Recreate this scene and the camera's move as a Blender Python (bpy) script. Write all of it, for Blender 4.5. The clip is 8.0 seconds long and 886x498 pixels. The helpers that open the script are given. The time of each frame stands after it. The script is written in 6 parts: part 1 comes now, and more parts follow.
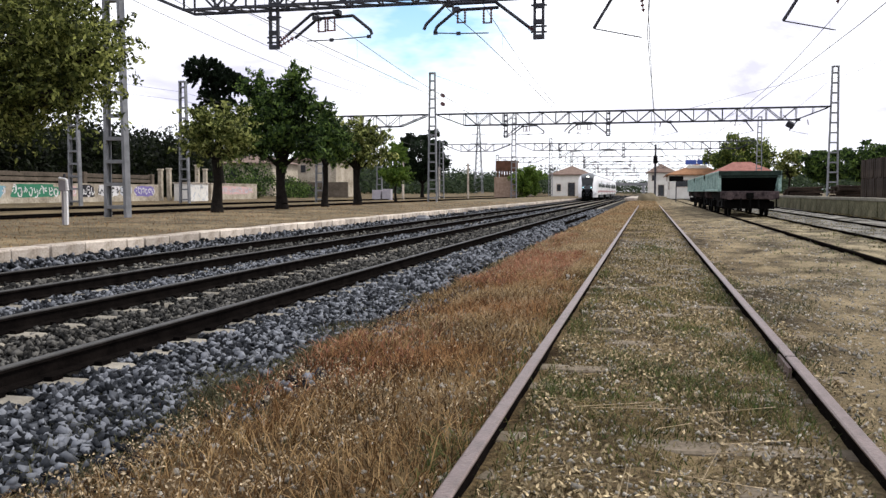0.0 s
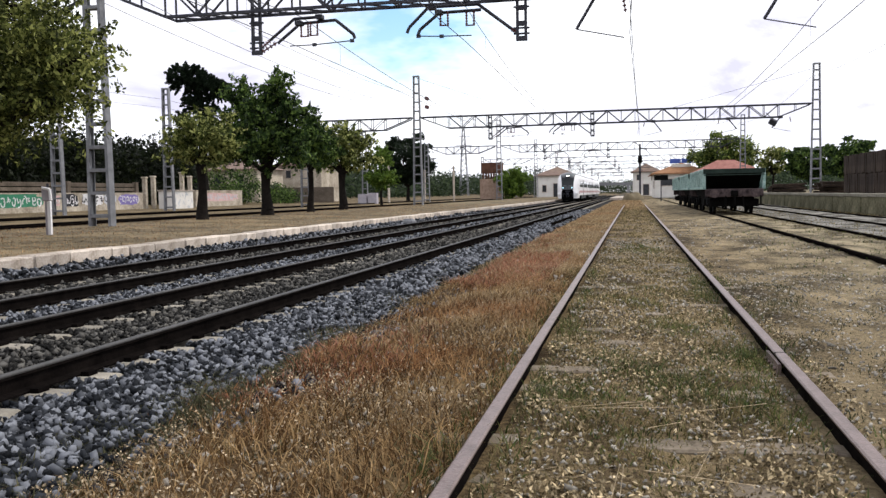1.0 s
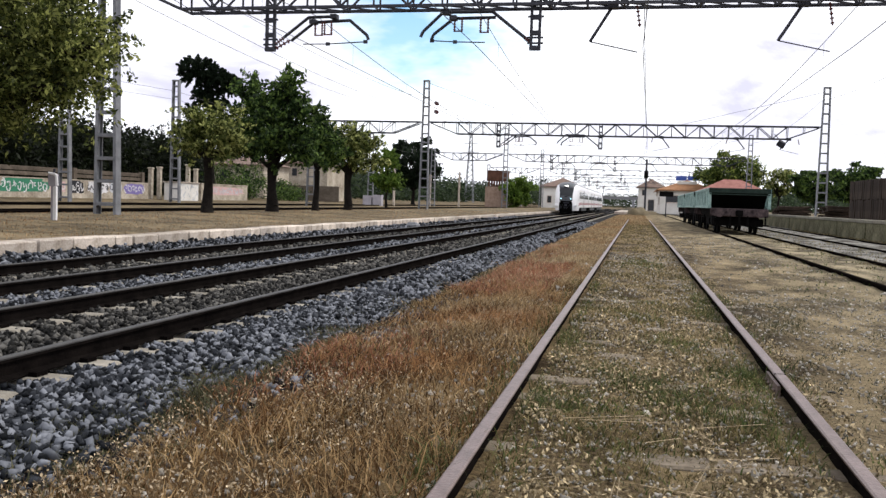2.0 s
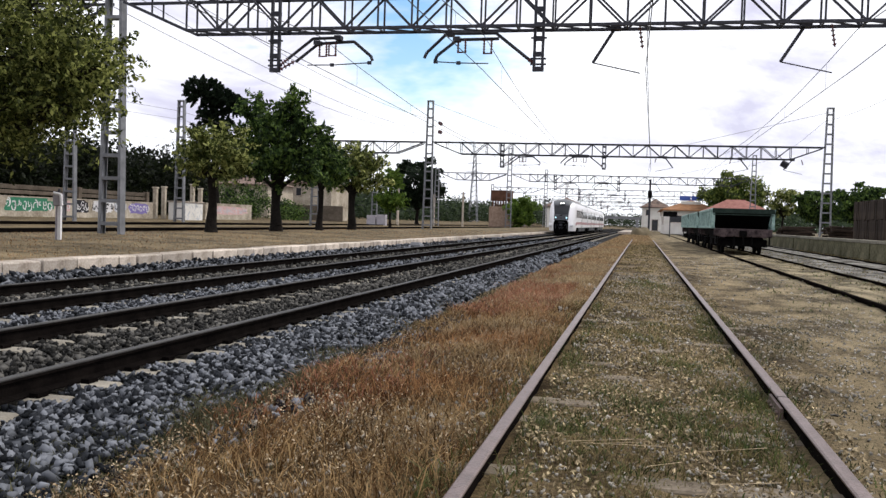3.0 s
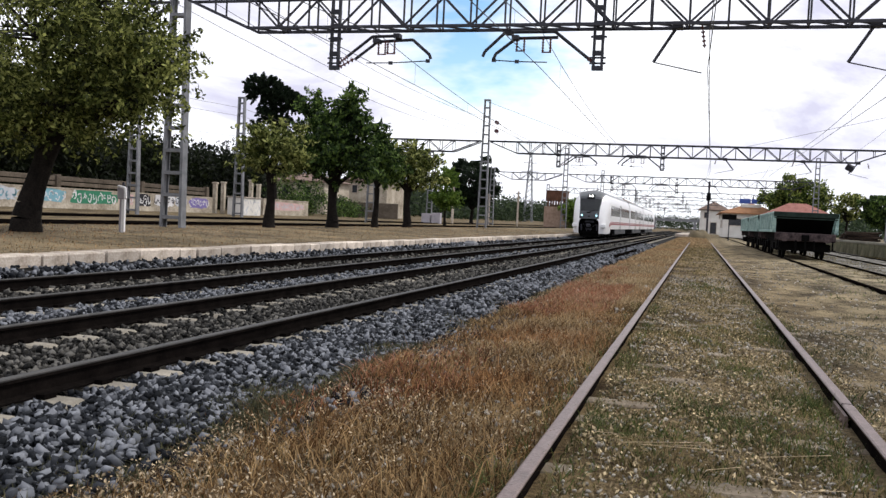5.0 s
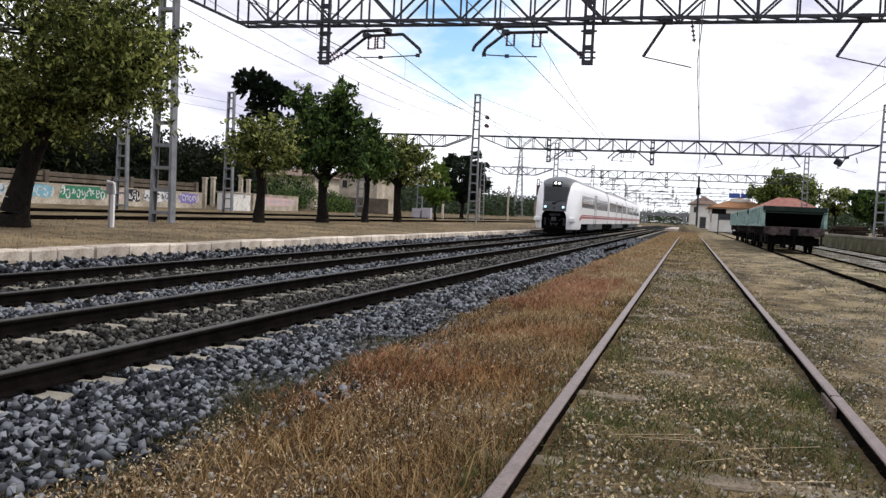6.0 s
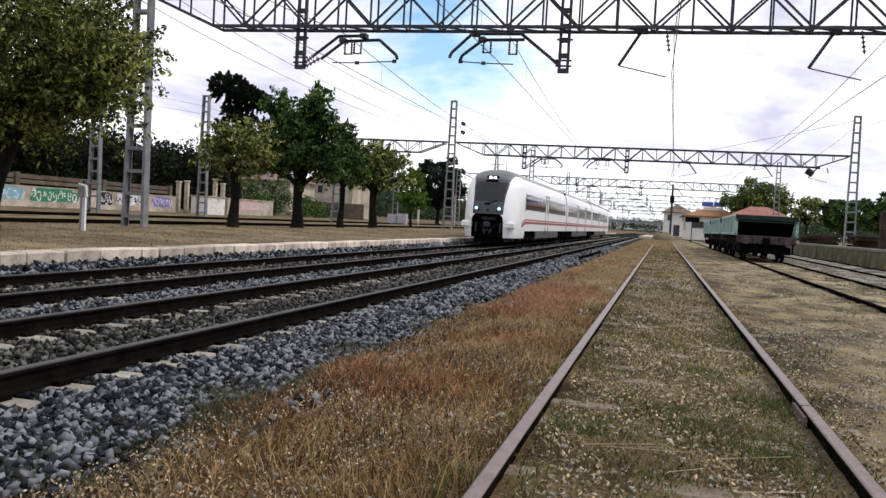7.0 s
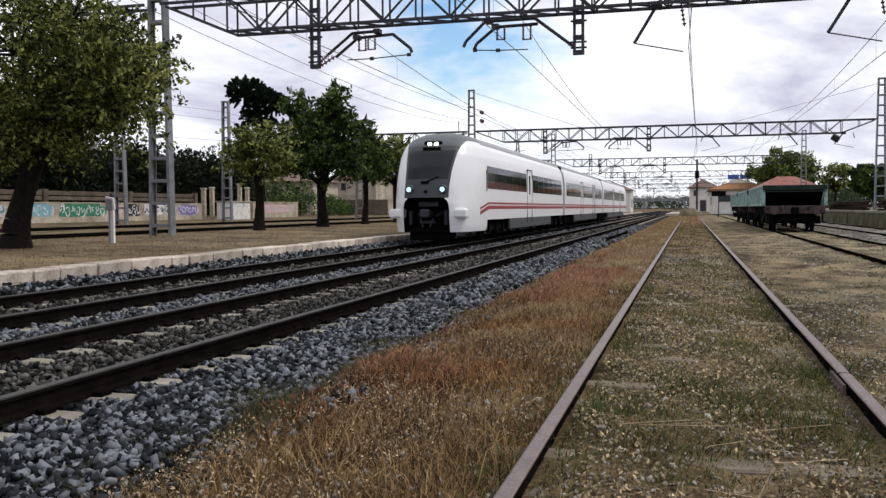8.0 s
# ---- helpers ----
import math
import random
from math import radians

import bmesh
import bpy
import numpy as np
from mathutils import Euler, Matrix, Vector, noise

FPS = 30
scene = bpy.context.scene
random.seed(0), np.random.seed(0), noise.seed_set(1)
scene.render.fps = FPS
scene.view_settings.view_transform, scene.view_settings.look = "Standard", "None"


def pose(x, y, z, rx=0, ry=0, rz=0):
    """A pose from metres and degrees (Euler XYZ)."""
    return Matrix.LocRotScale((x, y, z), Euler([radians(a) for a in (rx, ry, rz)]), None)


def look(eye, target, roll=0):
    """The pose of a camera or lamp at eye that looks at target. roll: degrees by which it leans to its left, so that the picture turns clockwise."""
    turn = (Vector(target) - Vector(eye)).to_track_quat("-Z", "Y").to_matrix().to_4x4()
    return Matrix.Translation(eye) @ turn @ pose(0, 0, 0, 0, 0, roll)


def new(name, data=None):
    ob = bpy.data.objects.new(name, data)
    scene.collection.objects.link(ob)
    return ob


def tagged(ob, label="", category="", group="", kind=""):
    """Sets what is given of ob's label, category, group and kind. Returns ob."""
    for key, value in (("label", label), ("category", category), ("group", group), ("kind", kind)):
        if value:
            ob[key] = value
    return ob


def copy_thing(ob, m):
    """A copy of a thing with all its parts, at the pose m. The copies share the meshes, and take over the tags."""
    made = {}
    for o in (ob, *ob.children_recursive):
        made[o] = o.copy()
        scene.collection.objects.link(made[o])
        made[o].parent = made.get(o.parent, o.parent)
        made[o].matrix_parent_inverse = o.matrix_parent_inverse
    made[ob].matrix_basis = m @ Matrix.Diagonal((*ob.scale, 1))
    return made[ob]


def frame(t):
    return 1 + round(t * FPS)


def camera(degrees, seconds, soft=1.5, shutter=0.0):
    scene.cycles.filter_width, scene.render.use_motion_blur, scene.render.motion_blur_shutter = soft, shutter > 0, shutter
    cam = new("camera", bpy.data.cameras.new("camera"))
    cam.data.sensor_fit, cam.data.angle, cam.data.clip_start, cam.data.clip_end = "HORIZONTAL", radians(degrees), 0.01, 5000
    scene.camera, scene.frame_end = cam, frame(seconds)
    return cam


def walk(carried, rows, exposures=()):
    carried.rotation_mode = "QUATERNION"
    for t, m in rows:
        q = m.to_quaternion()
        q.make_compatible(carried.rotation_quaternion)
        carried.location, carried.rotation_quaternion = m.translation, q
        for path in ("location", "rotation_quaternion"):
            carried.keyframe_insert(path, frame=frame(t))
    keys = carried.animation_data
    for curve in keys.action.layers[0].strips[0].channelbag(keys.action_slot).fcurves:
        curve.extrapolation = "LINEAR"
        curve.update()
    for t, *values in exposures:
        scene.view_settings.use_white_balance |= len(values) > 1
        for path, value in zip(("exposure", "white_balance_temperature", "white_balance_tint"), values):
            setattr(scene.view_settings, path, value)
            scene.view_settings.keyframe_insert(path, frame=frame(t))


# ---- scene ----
cam = camera(52.90, 8.0, soft=1.4)
# seconds, yaw, pitch, roll, and the slight sway of a camera held low in the siding
VIEW = [
    (0.0, 12.93, -3.66, 0.02, 0.027, -0.013, 1.257),
    (0.5, 11.77, -3.79, -0.04, 0.016, 0.011, 1.252),
    (1.0, 12.02, -3.48, 1.03, 0.016, 0.007, 1.255),
    (1.5, 12.73, -2.85, 0.63, 0.005, 0.003, 1.255),
    (1.7, 12.69, -3.05, -0.88, -0.006, -0.002, 1.244),
    (2.8, 12.07, -2.68, -2.51, 0.007, 0.021, 1.268),
    (3.0, 12.57, -1.89, -1.92, 0.012, 0.002, 1.264),
    (3.5, 13.41, -1.39, -1.68, 0.021, 0.001, 1.264),
    (4.0, 15.67, -2.06, -0.64, -0.012, -0.022, 1.243),
    (4.5, 16.75, -3.10, -1.46, -0.001, -0.021, 1.237),
    (4.7, 16.45, -2.05, -2.45, -0.019, -0.007, 1.245),
    (5.8, 15.77, -2.23, -3.04, -0.001, 0.001, 1.248),
    (6.0, 15.45, -2.39, -2.74, -0.016, -0.003, 1.237),
    (6.5, 14.80, -2.25, -2.02, -0.008, 0.002, 1.236),
    (7.0, 13.88, -1.93, -3.23, -0.016, 0.020, 1.250),
    (7.5, 14.48, -0.53, -2.02, -0.015, 0.001, 1.244),
    (8.0, 15.45, -2.56, 0.41, -0.009, -0.002, 1.246),
]
walk(cam, [(t, pose(ex, ey, ez, 90 + p, r, y)) for t, y, p, r, ex, ey, ez in VIEW],
     [(0.0, 0.48), (1.5, 0.43), (3.0, 0.28), (3.5, 0.12), (4.0, 0.10), (4.5, 0.28), (6.0, 0.28), (7.0, 0.25), (7.5, 0.12), (8.0, 0.0)])

# ---- light ----
SUN_ELEVATION, SUN_TURN = radians(52), radians(62)   # turn: clockwise from +y
world = bpy.data.worlds.new("sky")
scene.world = world
world.use_nodes = True
wt = world.node_tree
wt.nodes.clear()


def wn(kind, **values):
    n = wt.nodes.new(kind)
    for k, v in values.items():
        n.inputs[k].default_value = v
    return n


sky = wt.nodes.new("ShaderNodeTexSky")
sky.sky_type, sky.sun_disc = "NISHITA", False
sky.sun_elevation, sky.sun_rotation = SUN_ELEVATION, SUN_TURN
coord = wt.nodes.new("ShaderNodeTexCoord")
stretch = wt.nodes.new("ShaderNodeMapping")
stretch.inputs["Scale"].default_value = (1.0, 1.0, 2.6)
stretch.inputs["Location"].default_value = (0.35, 0.1, 0.2)
wt.links.new(coord.outputs["Generated"], stretch.inputs["Vector"])
billow = wn("ShaderNodeTexNoise", Scale=3.8, Detail=8.0, Roughness=0.60, Distortion=0.5)
wt.links.new(stretch.outputs["Vector"], billow.inputs["Vector"])
# two broad grey cloud banks, ragged by the same noise
fac = billow.outputs["Fac"]
for centre, reach, depth in (((-0.46, 0.868, 0.188), 0.26, 0.10), ((0.099, 0.982, 0.16), 0.30, 0.065)):
    gap = wt.nodes.new("ShaderNodeVectorMath")
    gap.operation = "DISTANCE"
    gap.inputs[1].default_value = centre
    wt.links.new(coord.outputs["Generated"], gap.inputs[0])
    bank_fall = wt.nodes.new("ShaderNodeMapRange")
    bank_fall.interpolation_type = "SMOOTHSTEP"
    bank_fall.inputs["From Min"].default_value, bank_fall.inputs["From Max"].default_value = 0.0, reach
    bank_fall.inputs["To Min"].default_value, bank_fall.inputs["To Max"].default_value = depth, 0.0
    wt.links.new(gap.outputs["Value"], bank_fall.inputs["Value"])
    less = wt.nodes.new("ShaderNodeMath")
    less.operation = "SUBTRACT"
    wt.links.new(fac, less.inputs[0])
    wt.links.new(bank_fall.outputs["Result"], less.inputs[1])
    fac = less.outputs[0]
tone = wt.nodes.new("ShaderNodeValToRGB")
tone.color_ramp.elements[0].position, tone.color_ramp.elements[0].color = 0.34, (0.63, 0.625, 0.78, 1)
tone.color_ramp.elements[1].position, tone.color_ramp.elements[1].color = 0.56, (1.10, 1.12, 1.18, 1)
wt.links.new(fac, tone.inputs["Fac"])
gaps = wn("ShaderNodeTexNoise", Scale=4.5, Detail=5.0, Roughness=0.6)
wt.links.new(stretch.outputs["Vector"], gaps.inputs["Vector"])
hole = wt.nodes.new("ShaderNodeValToRGB")
hole.color_ramp.elements[0].position, hole.color_ramp.elements[0].color = 0.66, (0, 0, 0, 1)
hole.color_ramp.elements[1].position, hole.color_ramp.elements[1].color = 0.76, (1, 1, 1, 1)
wt.links.new(gaps.outputs["Fac"], hole.inputs["Fac"])
away = wt.nodes.new("ShaderNodeVectorMath")
away.operation = "DISTANCE"
away.inputs[1].default_value = (-0.251, 0.949, 0.191)
wt.links.new(coord.outputs["Generated"], away.inputs[0])
ragged = wt.nodes.new("ShaderNodeMath")
ragged.operation = "MULTIPLY_ADD"
ragged.inputs[1].default_value = 0.34
wt.links.new(gaps.outputs["Fac"], ragged.inputs[0])
wt.links.new(away.outputs["Value"], ragged.inputs[2])
rift = wt.nodes.new("ShaderNodeMapRange")
rift.inputs["From Min"].default_value, rift.inputs["From Max"].default_value = 0.22, 0.30
rift.inputs["To Min"].default_value, rift.inputs["To Max"].default_value = 1.0, 0.0
wt.links.new(ragged.outputs[0], rift.inputs["Value"])
widest = wt.nodes.new("ShaderNodeMath")
widest.operation = "MAXIMUM"
wt.links.new(hole.outputs["Color"], widest.inputs[0])
wt.links.new(rift.outputs["Result"], widest.inputs[1])
blue = wn("ShaderNodeBackground", Strength=0.17)
deep = wn("ShaderNodeHueSaturation", Saturation=1.25)
wt.links.new(sky.outputs["Color"], deep.inputs["Color"])
wt.links.new(deep.outputs["Color"], blue.inputs["Color"])
cloud = wn("ShaderNodeBackground", Strength=1.0)
wt.links.new(tone.outputs["Color"], cloud.inputs["Color"])
both = wt.nodes.new("ShaderNodeMixShader")
wt.links.new(widest.outputs[0], both.inputs["Fac"])
wt.links.new(cloud.outputs["Background"], both.inputs[1])
wt.links.new(blue.outputs["Background"], both.inputs[2])
out = wt.nodes.new("ShaderNodeOutputWorld")
wt.links.new(both.outputs["Shader"], out.inputs["Surface"])

sun = new("sun", bpy.data.lights.new("sun", "SUN"))
sun.data.energy, sun.data.angle, sun.data.color = 1.9, radians(9), (1.0, 0.95, 0.88)
toward = Vector((math.sin(SUN_TURN) * math.cos(SUN_ELEVATION), math.cos(SUN_TURN) * math.cos(SUN_ELEVATION), math.sin(SUN_ELEVATION)))
sun.matrix_world = look(tuple(toward * 60), (0, 0, 0))


# ---- materials ----
def mat(name, a, b, scale=6.0, rough=0.8, metal=0.0, bump=0.3, fine=60.0, mix=(0.35, 0.65), vary=0.0, island=0.0, spec=None, place="Object"):
    """Two colours mixed by coarse and fine noise, with relief from the fine one."""
    m = bpy.data.materials.new(name)
    m.use_nodes = True
    t = m.node_tree
    p = t.nodes["Principled BSDF"]
    c = t.nodes.new("ShaderNodeTexCoord")
    n1 = t.nodes.new("ShaderNodeTexNoise")
    n1.inputs["Scale"].default_value, n1.inputs["Detail"].default_value = scale, 6
    n2 = t.nodes.new("ShaderNodeTexNoise")
    n2.inputs["Scale"].default_value, n2.inputs["Detail"].default_value = fine, 4
    for n in (n1, n2):
        t.links.new(c.outputs[place], n.inputs["Vector"])
    add = t.nodes.new("ShaderNodeMath")
    add.operation = "MULTIPLY_ADD"
    add.inputs[1].default_value = 0.45
    half = t.nodes.new("ShaderNodeMath")
    half.operation = "MULTIPLY"
    half.inputs[1].default_value = 0.55
    t.links.new(n1.outputs["Fac"], half.inputs[0])
    t.links.new(n2.outputs["Fac"], add.inputs[0])
    t.links.new(half.outputs[0], add.inputs[2])
    r = t.nodes.new("ShaderNodeValToRGB")
    r.color_ramp.elements[0].position, r.color_ramp.elements[0].color = mix[0], (*a, 1)
    r.color_ramp.elements[1].position, r.color_ramp.elements[1].color = mix[1], (*b, 1)
    t.links.new(add.outputs[0], r.inputs["Fac"])
    colour = r.outputs["Color"]
    if vary or island:
        h = t.nodes.new("ShaderNodeHueSaturation")
        src = t.nodes.new("ShaderNodeObjectInfo" if vary else "ShaderNodeNewGeometry")
        rng = t.nodes.new("ShaderNodeMapRange")
        k = vary or island
        rng.inputs["To Min"].default_value, rng.inputs["To Max"].default_value = 1 - k, 1 + k
        t.links.new(src.outputs["Random" if vary else "Random Per Island"], rng.inputs["Value"])
        t.links.new(rng.outputs["Result"], h.inputs["Value"])
        t.links.new(colour, h.inputs["Color"])
        colour = h.outputs["Color"]
    t.links.new(colour, p.inputs["Base Color"])
    p.inputs["Roughness"].default_value, p.inputs["Metallic"].default_value = rough, metal
    p.inputs["Specular IOR Level"].default_value = (0.12 if rough >= 0.7 else 0.4) if spec is None else spec
    if bump:
        bn = t.nodes.new("ShaderNodeBump")
        bn.inputs["Strength"].default_value, bn.inputs["Distance"].default_value = bump, 0.02
        t.links.new(n2.outputs["Fac"], bn.inputs["Height"])
        t.links.new(bn.outputs["Normal"], p.inputs["Normal"])
    return m


def glow(name, colour, strength):
    m = bpy.data.materials.new(name)
    m.use_nodes = True
    p = m.node_tree.nodes["Principled BSDF"]
    p.inputs["Base Color"].default_value = (*colour, 1)
    p.inputs["Emission Color"].default_value = (*colour, 1)
    p.inputs["Emission Strength"].default_value = strength
    return m


def leaf_mat(name, a, b, c, through_light=0.44):
    """Leaves: three greens spread leaf by leaf and by clump, with light passing through."""
    m = bpy.data.materials.new(name)
    m.use_nodes = True
    t = m.node_tree
    p = t.nodes["Principled BSDF"]
    g = t.nodes.new("ShaderNodeNewGeometry")
    n = t.nodes.new("ShaderNodeTexNoise")
    n.inputs["Scale"].default_value = 0.9
    co = t.nodes.new("ShaderNodeTexCoord")
    t.links.new(co.outputs["Object"], n.inputs["Vector"])
    s = t.nodes.new("ShaderNodeMath")
    s.operation = "MULTIPLY_ADD"
    s.inputs[1].default_value = 0.5
    h = t.nodes.new("ShaderNodeMath")
    h.operation = "MULTIPLY"
    h.inputs[1].default_value = 0.5
    t.links.new(n.outputs["Fac"], h.inputs[0])
    t.links.new(g.outputs["Random Per Island"], s.inputs[0])
    t.links.new(h.outputs[0], s.inputs[2])
    r = t.nodes.new("ShaderNodeValToRGB")
    r.color_ramp.elements[0].position, r.color_ramp.elements[0].color = 0.2, (*a, 1)
    r.color_ramp.elements[1].position, r.color_ramp.elements[1].color = 0.82, (*c, 1)
    mid = r.color_ramp.elements.new(0.5)
    mid.color = (*b, 1)
    t.links.new(s.outputs[0], r.inputs["Fac"])
    t.links.new(r.outputs["Color"], p.inputs["Base Color"])
    p.inputs["Roughness"].default_value, p.inputs["Specular IOR Level"].default_value = 0.6, 0.18
    tr = t.nodes.new("ShaderNodeBsdfTranslucent")
    t.links.new(r.outputs["Color"], tr.inputs["Color"])
    mx = t.nodes.new("ShaderNodeMixShader")
    mx.inputs["Fac"].default_value = through_light
    t.links.new(p.outputs["BSDF"], mx.inputs[1])
    t.links.new(tr.outputs["BSDF"], mx.inputs[2])
    t.links.new(mx.outputs["Shader"], t.nodes["Material Output"].inputs["Surface"])
    return m


def stone_mat(name, a, b, c, source="Random Per Island"):
    """Broken stone: one tone for each stone, from nearly black to pale, with faint grain."""
    m = leaf_mat(name, a, b, c)
    t = m.node_tree
    p = t.nodes["Principled BSDF"]
    t.links.new(p.outputs["BSDF"], t.nodes["Material Output"].inputs["Surface"])
    p.inputs["Roughness"].default_value, p.inputs["Specular IOR Level"].default_value = 0.75, 0.1
    for n in t.nodes:
        if n.type == "MATH" and n.operation == "MULTIPLY":
            n.inputs[1].default_value = 0.25
        if n.type == "MATH" and n.operation == "MULTIPLY_ADD":
            n.inputs[1].default_value = 0.8
            if source == "Random":
                info = t.nodes.new("ShaderNodeObjectInfo")
                t.links.new(info.outputs["Random"], n.inputs[0])
    return m


M_EARTH = mat("dry earth with thin grass", (0.085, 0.07, 0.042), (0.19, 0.155, 0.10), 0.5, 0.95, fine=18, bump=0.6)
M_PLATFORM = mat("trodden dry platform grass", (0.034, 0.028, 0.016), (0.22, 0.168, 0.098), 0.45, 0.95, fine=4, bump=0.5)
# near-black grit: shade of the gaps between stones is put into its colour
M_BED = mat("shade-dark ballast bed grit", (0.004, 0.004, 0.004), (0.018, 0.017, 0.016), 3, 0.95, fine=30, bump=0.8)
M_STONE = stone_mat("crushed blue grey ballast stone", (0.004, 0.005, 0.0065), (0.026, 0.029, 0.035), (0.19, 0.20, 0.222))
M_PEBBLE = mat("pale pebble", (0.14, 0.13, 0.11), (0.38, 0.35, 0.30), 4, 0.9, fine=40, island=0.5, bump=0.2)
M_SLEEPER = mat("weathered concrete sleeper", (0.15, 0.135, 0.11), (0.29, 0.265, 0.22), 3, 0.9, fine=45, vary=0.25)
M_WOOD = mat("grey weathered timber", (0.09, 0.07, 0.05), (0.24, 0.20, 0.15), 3, 0.95, fine=30, vary=0.25)
M_RAIL = mat("dark rusted rail steel", (0.003, 0.0026, 0.0026), (0.011, 0.009, 0.008), 5, 0.9, 0.0, fine=50, bump=0.2, spec=0.0)
M_TREAD = mat("rubbed brown rail head", (0.024, 0.023, 0.022), (0.055, 0.052, 0.048), 5, 0.6, 0.3, fine=50, bump=0.1)
M_RUST = mat("rusted siding rail head", (0.11, 0.078, 0.066), (0.21, 0.155, 0.14), 8, 0.42, 0.4, fine=60, bump=0.2)
M_COPING = mat("pale concrete platform coping", (0.28, 0.23, 0.18), (0.60, 0.53, 0.46), 3, 0.9, fine=24, vary=0.32)
M_STEEL = mat("galvanised steel", (0.12, 0.124, 0.134), (0.235, 0.24, 0.255), 4, 0.6, 0.3, fine=60, bump=0.1)
M_DARKSTEEL = mat("weathered dark steel", (0.016, 0.016, 0.022), (0.045, 0.046, 0.058), 5, 0.6, 0.3, fine=60, bump=0.1)
M_WIRE = mat("copper catenary wire", (0.05, 0.05, 0.05), (0.09, 0.085, 0.08), 5, 0.6, 0.3, bump=0)
M_GLASSY = mat("brown insulator glaze", (0.06, 0.018, 0.020), (0.12, 0.035, 0.038), 8, 0.3, bump=0)
M_BARK = mat("rough dark bark", (0.003, 0.0026, 0.0022), (0.018, 0.0145, 0.012), 6, 0.95, fine=25, bump=1.0)
M_LEAF = leaf_mat("fresh green leaves", (0.010, 0.018, 0.004), (0.052, 0.082, 0.017), (0.30, 0.34, 0.08))
M_LEAF_DEEP = leaf_mat("deep green leaves", (0.004, 0.009, 0.003), (0.024, 0.050, 0.013), (0.18, 0.27, 0.06))
M_LEAF_PALE = leaf_mat("yellow green leaves", (0.007, 0.013, 0.003), (0.070, 0.092, 0.020), (0.56, 0.58, 0.20))
M_BUSH = leaf_mat("vivid green bush leaves", (0.028, 0.055, 0.008), (0.08, 0.14, 0.02), (0.20, 0.29, 0.05))
M_LEAF_NEAR = leaf_mat("shaded olive green leaves", (0.006, 0.009, 0.0025), (0.066, 0.084, 0.019), (0.46, 0.48, 0.15), 0.58)
M_PINE = leaf_mat("dark pine needles", (0.005, 0.010, 0.005), (0.009, 0.018, 0.008), (0.020, 0.034, 0.014))
# deep canopy shade is put into these near-black leaf colours
M_WOODS = leaf_mat("shade-darkened far woods", (0.003, 0.005, 0.002), (0.007, 0.011, 0.004), (0.020, 0.028, 0.010))
M_FARWOODS = leaf_mat("hazy green far woods", (0.010, 0.018, 0.009), (0.026, 0.043, 0.020), (0.07, 0.095, 0.045))
M_WHITE = mat("white train enamel", (0.74, 0.74, 0.75), (0.80, 0.80, 0.81), 2, 0.28, bump=0.0)
M_GREY = mat("dark grey train enamel", (0.032, 0.036, 0.042), (0.044, 0.048, 0.056), 2, 0.4, bump=0.0)
M_CABROOF = mat("slate grey cab roof enamel", (0.07, 0.078, 0.082), (0.10, 0.11, 0.115), 2, 0.45, bump=0.0)
M_ROOF = mat("train roof grey", (0.20, 0.205, 0.215), (0.27, 0.275, 0.285), 2, 0.5, bump=0.05)
M_SKIRT = mat("dark grey train skirt", (0.034, 0.037, 0.040), (0.06, 0.064, 0.067), 3, 0.6, bump=0.05)
M_BLACK = mat("sooty black running gear", (0.002, 0.002, 0.0023), (0.007, 0.0065, 0.006), 8, 0.9, bump=0.3, spec=0.04)
M_PURPLE = mat("red purple stripe", (0.24, 0.022, 0.035), (0.30, 0.034, 0.048), 3, 0.35, bump=0)
M_PANE = mat("dark tinted glass", (0.004, 0.006, 0.0065), (0.009, 0.012, 0.0125), 2, 0.08, bump=0, spec=0.13)
M_SCREEN = mat("smoky windscreen glass", (0.010, 0.012, 0.014), (0.018, 0.021, 0.023), 2, 0.22, bump=0, spec=0.3)
M_LAMP = glow("lit white train lamp", (1.0, 0.97, 0.9), 6.0)
M_LAMPBLUE = glow("lit bluish headlamp", (0.50, 0.84, 1.0), 1.3)
M_WAGON = mat("faded pale green wagon paint", (0.10, 0.19, 0.17), (0.40, 0.53, 0.49), 2.2, 0.75, fine=14, bump=0.2)
M_WAGONDARK = mat("grimy dark green wagon paint", (0.008, 0.014, 0.012), (0.026, 0.042, 0.034), 3, 0.8, fine=20, bump=0.2)
M_WAGONRUST = mat("rusty mauve headstock paint", (0.020, 0.015, 0.016), (0.105, 0.078, 0.078), 2.2, 0.85, fine=9, bump=0.4)
M_TILE = mat("orange clay roof tile", (0.20, 0.10, 0.052), (0.34, 0.185, 0.10), 1.5, 0.9, fine=8, bump=0.5)
M_TILERED = mat("red clay roof tile", (0.20, 0.085, 0.07), (0.33, 0.16, 0.135), 1.5, 0.9, fine=8, bump=0.5)
M_TILEGREY = mat("weathered brown roof tile", (0.12, 0.085, 0.07), (0.22, 0.16, 0.13), 1.5, 0.9, fine=8, bump=0.5)
M_RENDER = mat("whitewashed render", (0.55, 0.53, 0.49), (0.72, 0.70, 0.66), 0.8, 0.9, fine=15, bump=0.1)
M_BRICK = mat("pale brown brick", (0.20, 0.135, 0.10), (0.36, 0.265, 0.205), 2, 0.9, fine=12, bump=0.4)
M_RUSTIRON = mat("rusted iron tank", (0.06, 0.03, 0.02), (0.15, 0.075, 0.05), 2, 0.8, 0.2, fine=15, bump=0.3)
M_BANK = mat("mossy rendered bank wall", (0.050, 0.050, 0.026), (0.20, 0.18, 0.115), 0.9, 0.95, fine=7, bump=0.8, vary=0.12)
